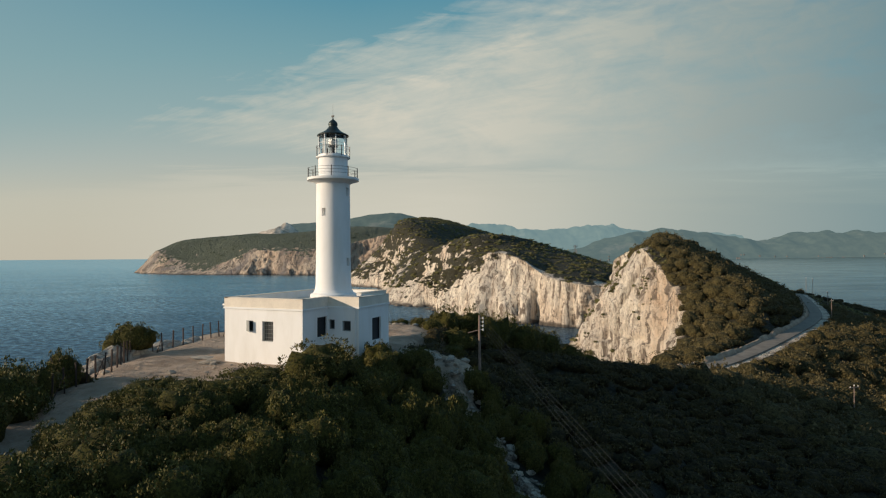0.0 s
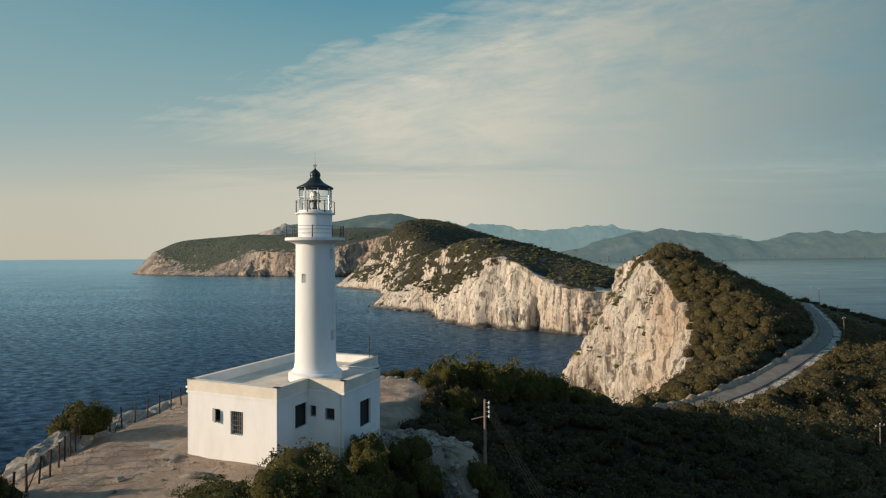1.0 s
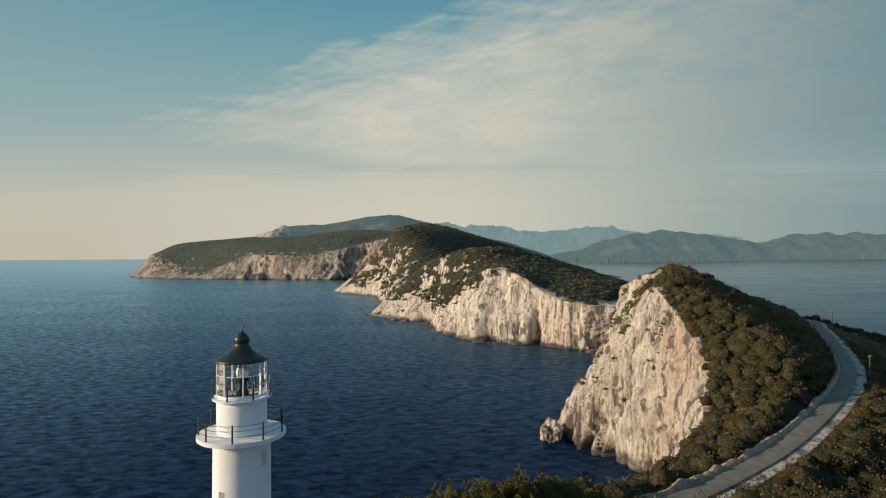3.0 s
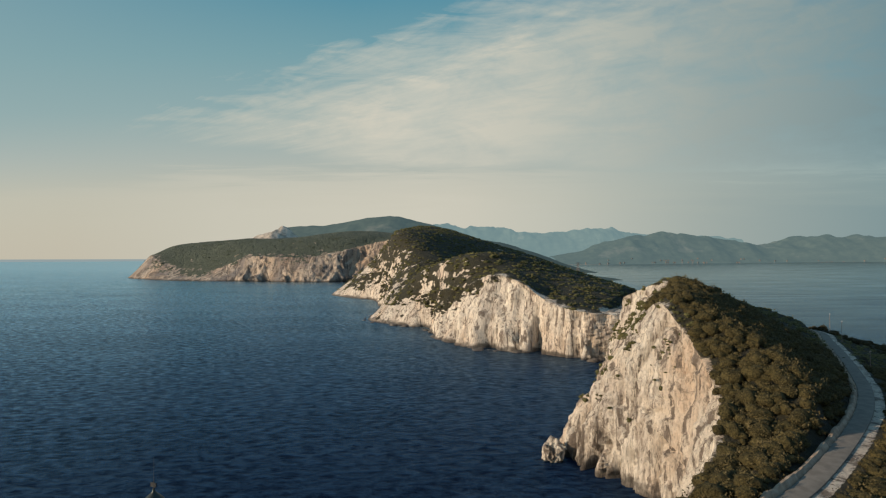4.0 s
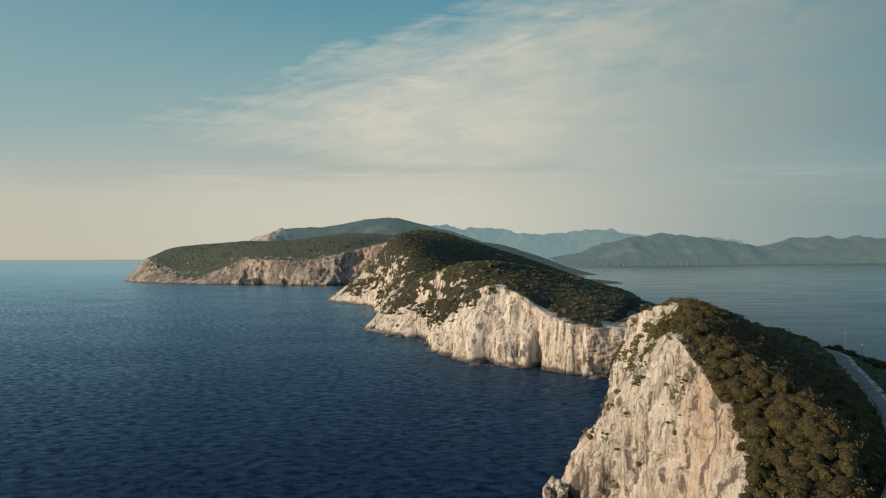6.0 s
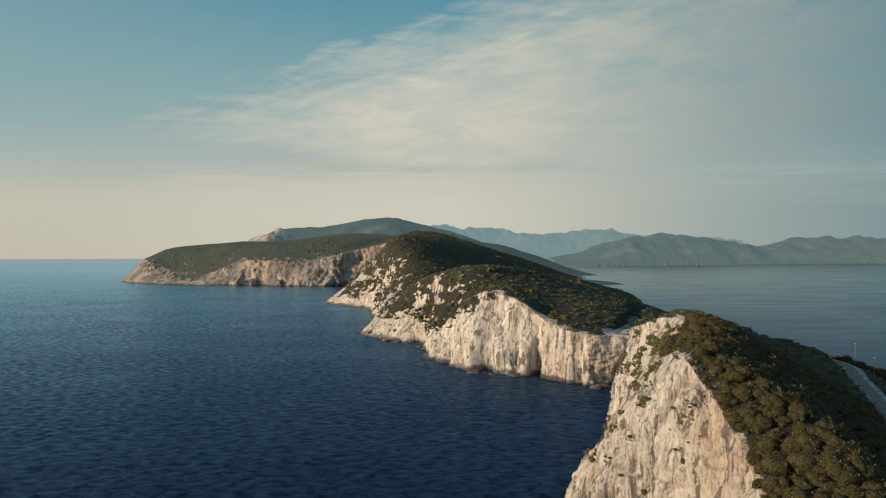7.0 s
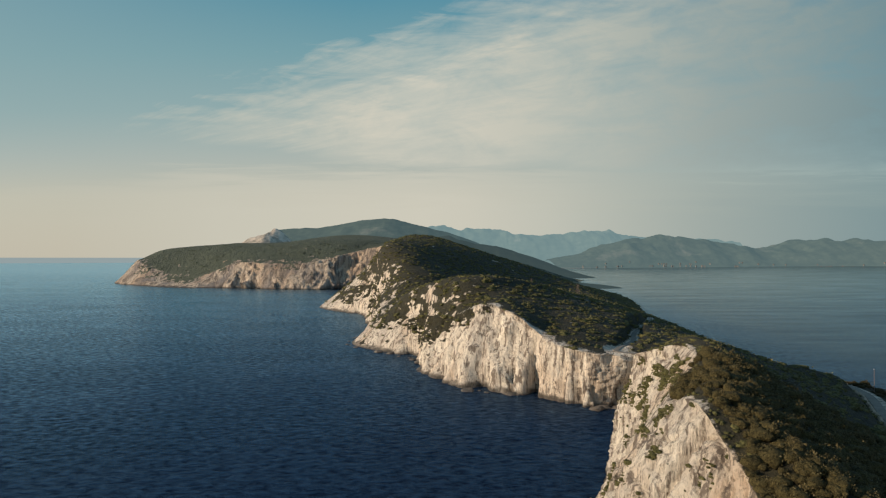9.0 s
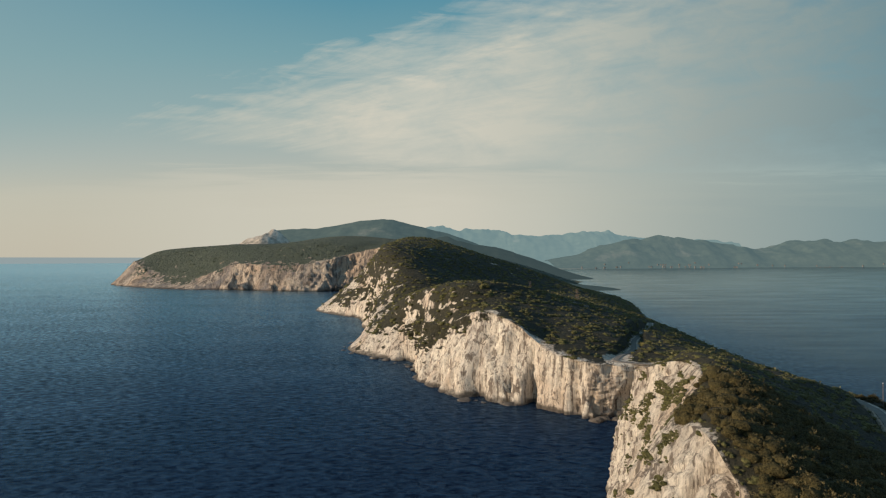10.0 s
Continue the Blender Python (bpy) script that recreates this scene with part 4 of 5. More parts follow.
part("weather_vane", Shape().tube((0, 0, 17.9), (0, 0, 18.2), 0.018, 0.014, 6).tube((0, 0, 18.2), (0, 0, 18.95), 0.008, 0.005, 6).box(-0.13, -0.02, 17.98, 0.1, 0.02, 18.12).mesh("weather_vane", IRON), lighthouse, "small dark vane and lightning rod")


def wall_with_openings(length, height, thick, openings, start, end):
    """A wall along x from 0, outer side towards -y, mitred at its ends (start, end: how far the inner side draws in), with holes right through: (x0, x1, z0, z1)."""
    sh = Shape()

    def side(y, lo, hi, flip):
        xs = sorted({lo, hi, *[v for o in openings for v in o[:2]]})
        zs = sorted({0.0, height, *[v for o in openings for v in o[2:]]})
        for x0, x1 in zip(xs, xs[1:]):
            for z0, z1 in zip(zs, zs[1:]):
                cx, cz = (x0 + x1) / 2, (z0 + z1) / 2
                if not any(o[0] < cx < o[1] and o[2] < cz < o[3] for o in openings):
                    sh.take([(x0, y, z0), (x1, y, z0), (x1, y, z1), (x0, y, z1)], [(3, 2, 1, 0) if flip else (0, 1, 2, 3)])

    side(0.0, 0.0, length, False)
    side(thick, start, length - end, True)
    sh.take([(0, 0, height), (length, 0, height), (length - end, thick, height), (start, thick, height)], [(0, 1, 2, 3)])
    for x0, x1, z0, z1 in openings:
        c = [(x0, z0), (x1, z0), (x1, z1), (x0, z1)]
        for (ax, az), (bx, bz) in zip(c, c[1:] + c[:1]):
            sh.take([(ax, 0, az), (bx, 0, bz), (bx, thick, bz), (ax, thick, az)], [(0, 1, 2, 3)])
    return sh


U0, U1, U2, V0, V1, V2, V3 = -6.2, 0.62, 3.2, -4.62, -1.62, 2.75, 7.0
TOP, LOW = 4.5, -1.2
OUTLINE = [(U0, V0), (U1, V0), (U1, V1), (U2, V1), (U2, V2), (U1, V2), (U1, V3), (U0, V3)]
WINDOWS = {0: [(2.02, 2.6, 2.2, 2.95, "hatch"), (3.4, 4.35, 1.55, 2.95, "barred")], 1: [(1.68, 2.88, 1.75, 3.15, "dark")],
           2: [(0.06, 0.55, 2.2, 2.9, "small"), (1.2, 1.9, 2.1, 2.85, "small")], 3: [(1.85, 3.15, 1.25, 2.9, "dark")]}
for k, ((ax, ay), (bx, by)) in enumerate(zip(OUTLINE, OUTLINE[1:] + OUTLINE[:1])):
    long = math.hypot(bx - ax, by - ay)
    yaw = math.degrees(math.atan2(by - ay, bx - ax))
    holes = [(x0, x1, z0 - LOW, z1 - LOW) for x0, x1, z0, z1, _ in WINDOWS.get(k, [])]
    m = pose(ax, ay, LOW, 0, 0, yaw)
    inner = [-0.35 if c in (2, 5) else 0.35 for c in (k, (k + 1) % 8)]
    wall = part("wall", wall_with_openings(long, TOP - LOW, 0.35, holes, *inner).mesh("wall", PLASTER), lighthouse, "", m)
    part("cornice", Shape().box(0.0, -0.07, 4.95, long + (0.07 if inner[1] > 0 else -0.07), 0.0, 5.07).mesh("cornice", PLASTER), wall)
    band = 0.02 if inner[1] > 0 else -0.02
    part("parapet", Shape().box(0.0, -0.02, 5.072, long + band, -0.002, 5.70).mesh("parapet", CREAM), wall, "cream-painted parapet band")
    part("coping", Shape().box(0.0, -0.04, 5.702, long + band * 2, 0.36, 5.76).mesh("coping", CREAM), wall)
    if k in (2, 3):
        part("plinth", Shape().box(0.0, -0.016, 0.0, long + band * 0.8, -0.002, 1.75).mesh("plinth", STAINED), wall, "tan stained lower wall")
    for (x0, x1, z0, z1, sort), (_, _, h0, h1) in zip(WINDOWS.get(k, []), holes):
        win = part("window", Shape().box(x0 - 0.0, 0.22, h0, x1, 0.26, h1).mesh("window", DARK), wall, "dark window opening")
        edge = Shape()
        for q0, q1, r0, r1 in ((x0, x0 + 0.06, h0, h1), (x1 - 0.06, x1, h0, h1), (x0 + 0.06, x1 - 0.06, h0, h0 + 0.06), (x0 + 0.06, x1 - 0.06, h1 - 0.06, h1)):
            edge.box(q0, 0.14, r0, q1, 0.218, r1)
        if sort == "barred":
            for i in range(1, 6):
                x = x0 + (x1 - x0) * i / 6
                edge.tube((x, 0.05, h0), (x, 0.05, h1), 0.015, None, 5)
            for i in range(1, 5):
                z = h0 + (h1 - h0) * i / 5
                edge.tube((x0, 0.05, z), (x1, 0.05, z), 0.012, None, 5)
        part("window_frame", edge.mesh("window_frame", SHUTTER if sort != "dark" else DARK), wall)
        if sort == "hatch":
            sh = Shape()
            w = x1 - x0
            sh.box(-0.02, -0.52, 0, 0.02, 0.0, h1 - h0)
            for z in (0.1, (h1 - h0) / 2, h1 - h0 - 0.16):
                sh.box(0.02, -0.5, z, 0.035, -0.02, z + 0.06)
            part("shutter", sh.mesh("shutter", SHUTTER), wall, "grey shutter swung open", pose(x0, -0.01, h0, 0, 0, 62))


def inset(poly, d):
    """The outline moved inwards by d."""
    out = []
    n = len(poly)
    for i in range(n):
        (ax, ay), (bx, by), (cx, cy) = poly[i - 1], poly[i], poly[(i + 1) % n]
        d0 = Vector((bx - ax, by - ay)).normalized()
        d1 = Vector((cx - bx, cy - by)).normalized()
        n0, n1 = Vector((-d0.y, d0.x)), Vector((-d1.y, d1.x))
        out.append((bx + d * (n0.x + n1.x), by + d * (n0.y + n1.y)))
    return out


deck = inset(OUTLINE, 0.34)
part("roof", Shape().take([(x, y, 3.98) for x, y in deck] + [(x, y, 3.8) for x, y in deck], [tuple(range(8)), tuple(range(15, 7, -1))] + [(i, (i + 1) % 8, 8 + (i + 1) % 8, 8 + i) for i in range(8)]).mesh("roof", ROOF), lighthouse, "flat beige screed roof")
part("drainpipe", Shape().tube((U0 - 0.45, V0 + 0.3, 3.98), (U0 + 0.1, V0 + 0.3, 4.02), 0.07).mesh("drainpipe", WHITE_METAL), lighthouse, "white roof spout")


# a downpipe at the inner corner, and a short aerial mast on the back of the roof
part("downpipe", Shape().tube((U2 - 0.25, V1 - 0.07, -1.0), (U2 - 0.25, V1 - 0.07, 3.7), 0.045).mesh("downpipe", WHITE_METAL), lighthouse, "white downpipe")
mast = Shape().tube((U1 - 0.4, V3 - 0.5, 4.0), (U1 - 0.4, V3 - 0.5, 6.1), 0.03)
mast.tube((U1 - 0.7, V3 - 0.5, 5.9), (U1 - 0.1, V3 - 0.5, 5.9), 0.02).tube((U1 - 0.6, V3 - 0.5, 5.7), (U1 - 0.2, V3 - 0.5, 5.7), 0.02)
part("aerial", mast.mesh("aerial", IRON), lighthouse, "small roof aerial")


# ---- road ----
def ribbon(line, offsets, lift):
    """Strips of points beside a line: offsets to its right, with the height of each."""
    d = np.gradient(line[:, :2], axis=0)
    d /= np.linalg.norm(d, axis=1, keepdims=True)
    right = np.column_stack([d[:, 1], -d[:, 0]])
    return np.stack([np.column_stack([line[:, :2] + right * o, line[:, 2] + h + 0 * d[:, 0]]) for o, h in zip(offsets, lift)], 1)


P = ribbon(ROAD_LINE, (-2.1, -2.05, -1.2, 0.0, 1.0, 1.5, 1.55), (-0.6, 0.06, 0.10, 0.12, 0.10, 0.06, -0.6))
tagged(new("road", big_mesh("road", P.reshape(-1, 3), grid_faces(*P.shape[:2]), ASPHALT)), "narrow worn asphalt road winding along the ridge", "road", kind="structure")
# the uphill side is a low cut bank of pale broken rock
line = ROAD_LINE[:300]
jag = fbm(np.column_stack([line[:, :2] * 0.35, np.zeros(300)]), 4)
P = ribbon(line, (-4.0, -3.5, -2.9, -2.5, -2.15), (-0.3, 0.55, 0.75, 0.3, -0.4))
P[:, 1:4, 2] += 0.55 * jag[:, None] + 0.25 * fbm(P[:, 1:4] * np.array([0.9, 0.9, 0.0]) + 5.0, 3)
P[:, 1:3, :2] += 0.5 * fbm(P[:, 1:3] * 0.5 + 8.0, 2)[..., None]
tagged(new("bank", big_mesh("bank", P.reshape(-1, 3), grid_faces(*P.shape[:2]), TERRACE)), "low cut bank of pale broken rock beside the road", "bank", kind="structure")


# ---- scrub ----
rng = np.random.default_rng(7)


def ico(level):
    bm = bmesh.new()
    bmesh.ops.create_icosphere(bm, subdivisions=level, radius=1.0)
    v = np.array([x.co[:] for x in bm.verts])
    f = np.array([[x.index for x in p.verts] for p in bm.faces])
    bm.free()
    return v, f


def clump(seed, core_level, leaves, leaf, lobes=5, flat=0.75, tufts=0):
    """A rounded bush of unit radius: lobes with a dense core, and leaf sprays standing out of it. Triangles only."""
    r = np.random.default_rng(seed)
    c = np.column_stack([r.uniform(-0.5, 0.5, lobes), r.uniform(-0.5, 0.5, lobes), r.uniform(0.15, 0.55, lobes)])
    c[0] = (0, 0, 0.35)
    rad = r.uniform(0.34, 0.55, lobes)
    rad[0] = 0.62
    v, f = ico(core_level)
    # core: pushed out to the lobes' common hull
    ways = v / np.linalg.norm(v, axis=1, keepdims=True)
    o = np.array([0, 0, 0.3])
    b = (ways[:, None] * (o - c)[None]).sum(-1)
    disc = b**2 - ((o - c) ** 2).sum(1)[None] + rad[None] ** 2
    hull = np.where(disc > 0, -b + np.sqrt(np.maximum(disc, 0)), 0.25).max(1)
    core = o + ways * (hull * ((0.80 if core_level > 1 else 0.95) + 0.16 * fbm(ways * 3.1 + seed, 3) + (0.10 * ridged(ways * 7.0 + seed, 2) if core_level > 2 else 0)))[:, None]
    core[:, 2] = np.maximum(core[:, 2] * flat, -0.1)
    V, F = [core], [f]
    k = len(core)
    if leaves:
        w = r.normal(size=(leaves, 3))
        w[:, 2] = np.abs(w[:, 2]) * 0.9 - 0.15
        w /= np.linalg.norm(w, axis=1, keepdims=True)
        pick = r.integers(0, lobes, leaves)
        p = c[pick] + w * (rad[pick] * r.uniform(0.84, 1.1, leaves))[:, None]
        if tufts:
            # sprays of leaves gathered into tufts that stand out of the lobes
            which = r.integers(0, tufts, leaves)
            heart, bulk = p[:tufts], r.uniform(0.10, 0.19, tufts)
            w2 = r.normal(size=(leaves, 3)) + w[which] * 0.7
            w2 /= np.linalg.norm(w2, axis=1, keepdims=True)
            p = heart[which] + w2 * (bulk[which] * r.uniform(0.6, 1.08, leaves))[:, None]
            w = w2
        p[:, 2] = np.maximum(p[:, 2], 0.02) * flat
        a = np.cross(w, r.normal(size=(leaves, 3)))
        a /= np.linalg.norm(a, axis=1, keepdims=True)
        up = w * r.uniform(0.4, 1.0, (leaves, 1)) + np.array([0, 0, 0.12]) + r.normal(0, 0.55, (leaves, 3))
        up /= np.linalg.norm(up, axis=1, keepdims=True)
        s = leaf * r.uniform(0.6, 1.35, (leaves, 1))
        tri = np.stack([p - a * s * 0.5, p + a * s * 0.5, p + up * s * 1.05], 1)
        V.append(tri.reshape(-1, 3))
        F.append(k + np.arange(leaves * 3).reshape(-1, 3))
    F = np.vstack(F)
    return np.vstack(V), F, np.arange(len(F)) < len(f)


def scattered(name, label, kinds, spots, sizes, mat, squash=(0.8, 1.15), inside=CANOPY):
    """One mesh of many bushes, each a turned, scaled copy of one of the kinds."""
    Vs, Fs, Is, k = [], [], [], 0
    pick = rng.integers(0, len(kinds), len(spots))
    for q, (v, f, inner) in enumerate(kinds):
        at, size = spots[pick == q], sizes[pick == q]
        n = len(at)
        if not n:
            continue
        a = rng.uniform(0, 2 * math.pi, n)
        ca, sa = np.cos(a)[:, None], np.sin(a)[:, None]
        stretch = rng.uniform(0.8, 1.25, (n, 1))
        x = (v[None, :, 0] * ca - v[None, :, 1] * sa) * size[:, None] * stretch
        y = (v[None, :, 0] * sa + v[None, :, 1] * ca) * size[:, None] / stretch
        z = v[None, :, 2] * size[:, None] * rng.uniform(*squash, (n, 1))
        V = np.stack([x, y, z], -1) + at[:, None]
        Vs.append(V.reshape(-1, 3))
        Fs.append((f[None] + (np.arange(n) * len(v))[:, None, None]).reshape(-1, 3) + k)
        Is.append(np.tile(inner, n))
        k += n * len(v)
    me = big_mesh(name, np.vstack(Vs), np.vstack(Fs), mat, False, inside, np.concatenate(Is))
    return tagged(new(name, me), label, "shrubs", kind="stuff")


def sow(P, cover, spacing, keep):
    """Random spots on a surface grid where scrub grows: about one in spacing squared."""
    a, b, c, d = P[:-1, :-1], P[1:, :-1], P[1:, 1:], P[:-1, 1:]
    up = 0.5 * np.cross(c - a, d - b)
    area = np.abs(up[..., 2]) * 0.75 + np.linalg.norm(up, axis=-1) * 0.25
    cov = (cover[:-1, :-1] + cover[1:, 1:]) / 2
    mid = (a + c) / 2
    want = area / spacing(mid) ** 2 * step(0.38, 0.66, cov) * keep(mid)
    count = rng.poisson(want)
    i, j = np.nonzero(count)
    rep = count[i, j]
    i, j = np.repeat(i, rep), np.repeat(j, rep)
    u, v = rng.random((2, len(i), 1))
    return a[i, j] + (b[i, j] - a[i, j]) * u + (d[i, j] - a[i, j]) * v


HOME = np.array([8.0, -15.0])


def far_from_home(q):
    return np.hypot(q[..., 0] - HOME[0], q[..., 1] - HOME[1])


def in_house(q):
    return (yard_distance(q[..., :2].reshape(-1, 2)).reshape(q.shape[:-1]) < 0.6)


# middle distance: the slopes beyond the yard and the near cliff's hill
MID_KINDS = [clump(s, 2, 170, 0.095, 7, 0.9, 30) for s in range(6)]
LOW_KINDS = [clump(s + 20, 1, 18, 0.26, 4) for s in range(5)]
spots = sow(HEAD_P, HEAD_COVER, lambda q: 1.78 + 0 * q[..., 0], lambda q: ((far_from_home(q) > 62) & (far_from_home(q) < 250) & (q[..., 0] < 215) & (q[..., 1] > 25)) * 1.0)
size = rng.lognormal(0.52, 0.42, len(spots)).clip(0.6, 3.6)
clear = near_line(spots, ROAD_LINE)[0] > 3.2 + 0.8 * size
spots, size = spots[clear], size[clear]
ledge = ((spots[:, 0] < 86) & (spots[:, 1] > 150)) | ((spots[:, 0] < 99) & (spots[:, 1] > 203))
on_ledge = spots[ledge]
spots, size = spots[~ledge], size[~ledge]
spots[:, 2] -= 0.15 * size
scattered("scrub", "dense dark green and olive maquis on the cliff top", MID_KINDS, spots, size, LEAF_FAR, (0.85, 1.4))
# olive tufts that cling to the ledges and cracks of the near cliff's upper face
rows = HEAD_P[(HEAD_P[:, 60, 1] > 155) & (HEAD_P[:, 60, 1] < 290)][:, 34:90].reshape(-1, 3)
odds = step(16, 50, rows[:, 2]) * (0.12 + step(176, 196, rows[:, 1])) * step(0.0, 0.35, fbm(rows * np.array([0.10, 0.10, 0.14]) + 21.0, 3, 0.6))
tufts = rows[rng.choice(len(rows), 1100, False, odds / odds.sum())]
both = np.vstack([on_ledge, tufts])
small = np.concatenate([rng.uniform(0.5, 1.25, len(on_ledge)), rng.lognormal(-0.2, 0.42, len(tufts)).clip(0.3, 1.7)])
scattered("scrub", "olive-brown scrub on the ledges of the cliff", MID_KINDS, both - np.array([0, 0, 0.1]), small, LEAF_LOW, (0.7, 1.1), CANOPY_LOW)
# the eastern slopes under the road: low scrub in colours darkened for shade
beside = lambda q: ((q[..., 0] >= 215) & (q[..., 1] < 330)) | ((q[..., 1] <= 25) & (q[..., 1] > -25))
spots = sow(HEAD_P, HEAD_COVER, lambda q: 2.5 + 0 * q[..., 0], lambda q: (beside(q) & (far_from_home(q) > 62)) * 1.0)
size = rng.lognormal(0.50, 0.32, len(spots)).clip(0.8, 3.2)
clear = near_line(spots, ROAD_LINE)[0] > 2.6 + 0.8 * size
spots, size = spots[clear], size[clear]
scattered("scrub", "low scrub on the eastern slope, coloured dark for shade", MID_KINDS, spots - np.array([0, 0, 0.3]), size, SHADE_LEAF, (0.7, 1.1), SHADE_CANOPY)
spots = sow(HEAD_P, HEAD_COVER, lambda q: np.clip(far_from_home(q) * 0.0116, 2.9, 8), lambda q: ((far_from_home(q) >= 250) & ~beside(q)) * (q[..., 1] > -25) * 1.0)
size = (0.6 * np.clip(far_from_home(spots) * 0.0108, 2.9, 7) * rng.lognormal(0, 0.32, len(spots))).clip(0.8, 5.5)
spots[:, 2] -= 0.25 * size
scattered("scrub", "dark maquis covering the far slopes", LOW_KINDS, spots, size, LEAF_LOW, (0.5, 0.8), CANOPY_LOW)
spots = sow(FAR_P, FAR_COVER, lambda q: 22.0 + 0 * q[..., 0], lambda q: (q[..., 1] < 2350) * 1.0)
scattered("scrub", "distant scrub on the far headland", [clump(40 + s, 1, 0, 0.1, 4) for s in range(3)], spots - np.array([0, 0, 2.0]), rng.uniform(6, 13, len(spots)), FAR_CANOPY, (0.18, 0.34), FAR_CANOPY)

# near at hand: single shrubs with stems
CROWNS = []
for s in range(5):
    v, f, inner = clump(60 + s, 3, 4400, 0.046, 12, 0.8, 90)
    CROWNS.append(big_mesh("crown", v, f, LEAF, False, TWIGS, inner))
STEMS = []
for s in range(3):
    sh = Shape()
    r = random.Random(s)
    for i in range(5):
        a = 2 * math.pi * i / 5 + r.random()
        mid = (0.16 * math.cos(a), 0.16 * math.sin(a), 0.2)
        sh.tube((0.03 * math.cos(a), 0.03 * math.sin(a), -0.25), mid, 0.05, 0.035, 6)
        sh.tube(mid, (0.38 * math.cos(a), 0.38 * math.sin(a), 0.5), 0.035, 0.012, 6)
    STEMS.append(sh.mesh("stem", BARK))


def shrub(x, y, radius, height, label="dense evergreen maquis shrub with small dark leaves", group="shrubs round the lighthouse"):
    ob = thing("shrub", label, "shrub", (x, y, GROUND.at(x, y) - 0.1), rng.uniform(0, 360), group)
    if -12.5 < x < -1.5 and y > -26:
        height *= 0.6 if y > -14 else 0.85  # clipped low by the wind beside the yard
    k = height / 0.72
    m = Matrix.Diagonal((radius * rng.uniform(0.9, 1.1), radius * rng.uniform(0.9, 1.1), k, 1))
    part("stem", STEMS[rng.integers(0, 3)], ob, "", m)
    part("crown", CROWNS[rng.integers(0, 5)], ob, "", m)


taken = []
SET_PIECES = [(0.6, -8.2, 2.9, 2.1), (3.6, -7.6, 2.0, 1.7), (-2.6, -9.2, 2.2, 1.7), (6.6, -1.0, 1.15, 1.05), (8.2, -10.2, 1.7, 2.7), (5.8, -10.6, 1.5, 2.2), (9.6, -8.6, 1.2, 1.8), (-7.4, -13.6, 2.0, 1.7), (-5.0, -12.0, 2.3, 1.6), (-15.4, -11.0, 2.2, 2.1), (-14.3, -14.4, 2.2, 2.3), (-17.0, -14.0, 2.4, 2.4), (-13.2, -17.8, 2.1, 2.3), (-18.2, -9.6, 2.0, 2.0), (-12.6, -21.0, 2.0, 2.2),
              (5.4, 21.6, 1.5, 1.3), (3.2, 22.4, 1.4, 1.2), (1.2, 23.0, 1.5, 1.6), (7.0, 17.6, 1.3, 1.2), (9.6, 15.0, 1.7, 1.7), (9.2, 11.0, 1.5, 1.5), (10.2, 7.0, 1.5, 1.4)]
# the tall thicket behind the yard
THICKET = [(8.4, 21.6, 2.2, 2.9), (11.0, 24.5, 2.5, 3.4), (14.0, 22.5, 2.4, 3.2), (13.6, 28.0, 2.6, 3.3), (17.6, 26.5, 2.5, 3.2), (16.6, 31.6, 2.6, 3.4), (19.8, 34.6, 2.6, 3.4), (23.0, 36.4, 2.5, 3.3), (26.2, 38.6, 2.4, 3.1), (29.4, 41.4, 2.4, 3.0)]
for x, y, r, h in SET_PIECES + THICKET:
    shrub(x, y, r, h)
    taken.append((x, y, r))
spots = sow(HEAD_P, HEAD_COVER, lambda q: 0.62 + 0 * q[..., 0], lambda q: ((far_from_home(q) <= 64) & (q[..., 0] > -26) & (q[..., 1] > -39)) * 1.0)
rng.shuffle(spots)
chosen = []
cells = {}
for x, y, z in spots:
    r = 0.85 + 0.75 * rng.random() ** 1.4
    if min(yard_distance(np.array([[x, y]]))[0] - 0.3, yard_distance(np.array([[x, y]]), SCREE)[0]) < 0.75 * r:
        continue
    key = (int(x // 4), int(y // 4))
    around = [p for a in (-1, 0, 1) for b in (-1, 0, 1) for p in cells.get((key[0] + a, key[1] + b), ())]
    if any((x - p[0]) ** 2 + (y - p[1]) ** 2 < (0.58 * (r + p[2])) ** 2 for p in around) or any((x - p[0]) ** 2 + (y - p[1]) ** 2 < (0.62 * (r + p[2])) ** 2 for p in taken):
        continue
    cells.setdefault(key, []).append((x, y, r))
    chosen.append((x, y, z, r))
chosen.sort(key=lambda p: math.hypot(p[0] - 2, p[1] + 14))
for x, y, z, r in chosen[:170]:
    shrub(x, y, r * 1.12, (1.0 + 0.5 * rng.random()) * min(1.5, 0.75 + 0.4 * r))
rest = np.array(chosen[170:])
FILL = [clump(80 + s, 2, 200, 0.095, 8, 0.8, 30) for s in range(4)]
# the slope's shade is put in by the darker leaf colours
scattered("scrub", "thick maquis on the slope below the lighthouse", FILL, rest[:, :3] - np.array([0, 0, 0.1]), rest[:, 3] * 1.3, SHADE_LEAF, (0.85, 1.2), SHADE_CANOPY)


# ---- the yard ----
def boulder(name, seed, mat, level=3, flat=0.7, rough=0.3):
    v, f = ico(level)
    k = 1 + rough * fbm(v * 1.3 + seed * 3.1, 4, 0.55) + 0.12 * ridged(v * 3.1 + seed, 3)
    v = v * k[:, None]
    v[:, 2] *= flat
    return big_mesh(name, v, f, mat)


ROCKS = [boulder("rock", s, ROCK if s in (1, 2) else STONE, 4) for s in range(4)]


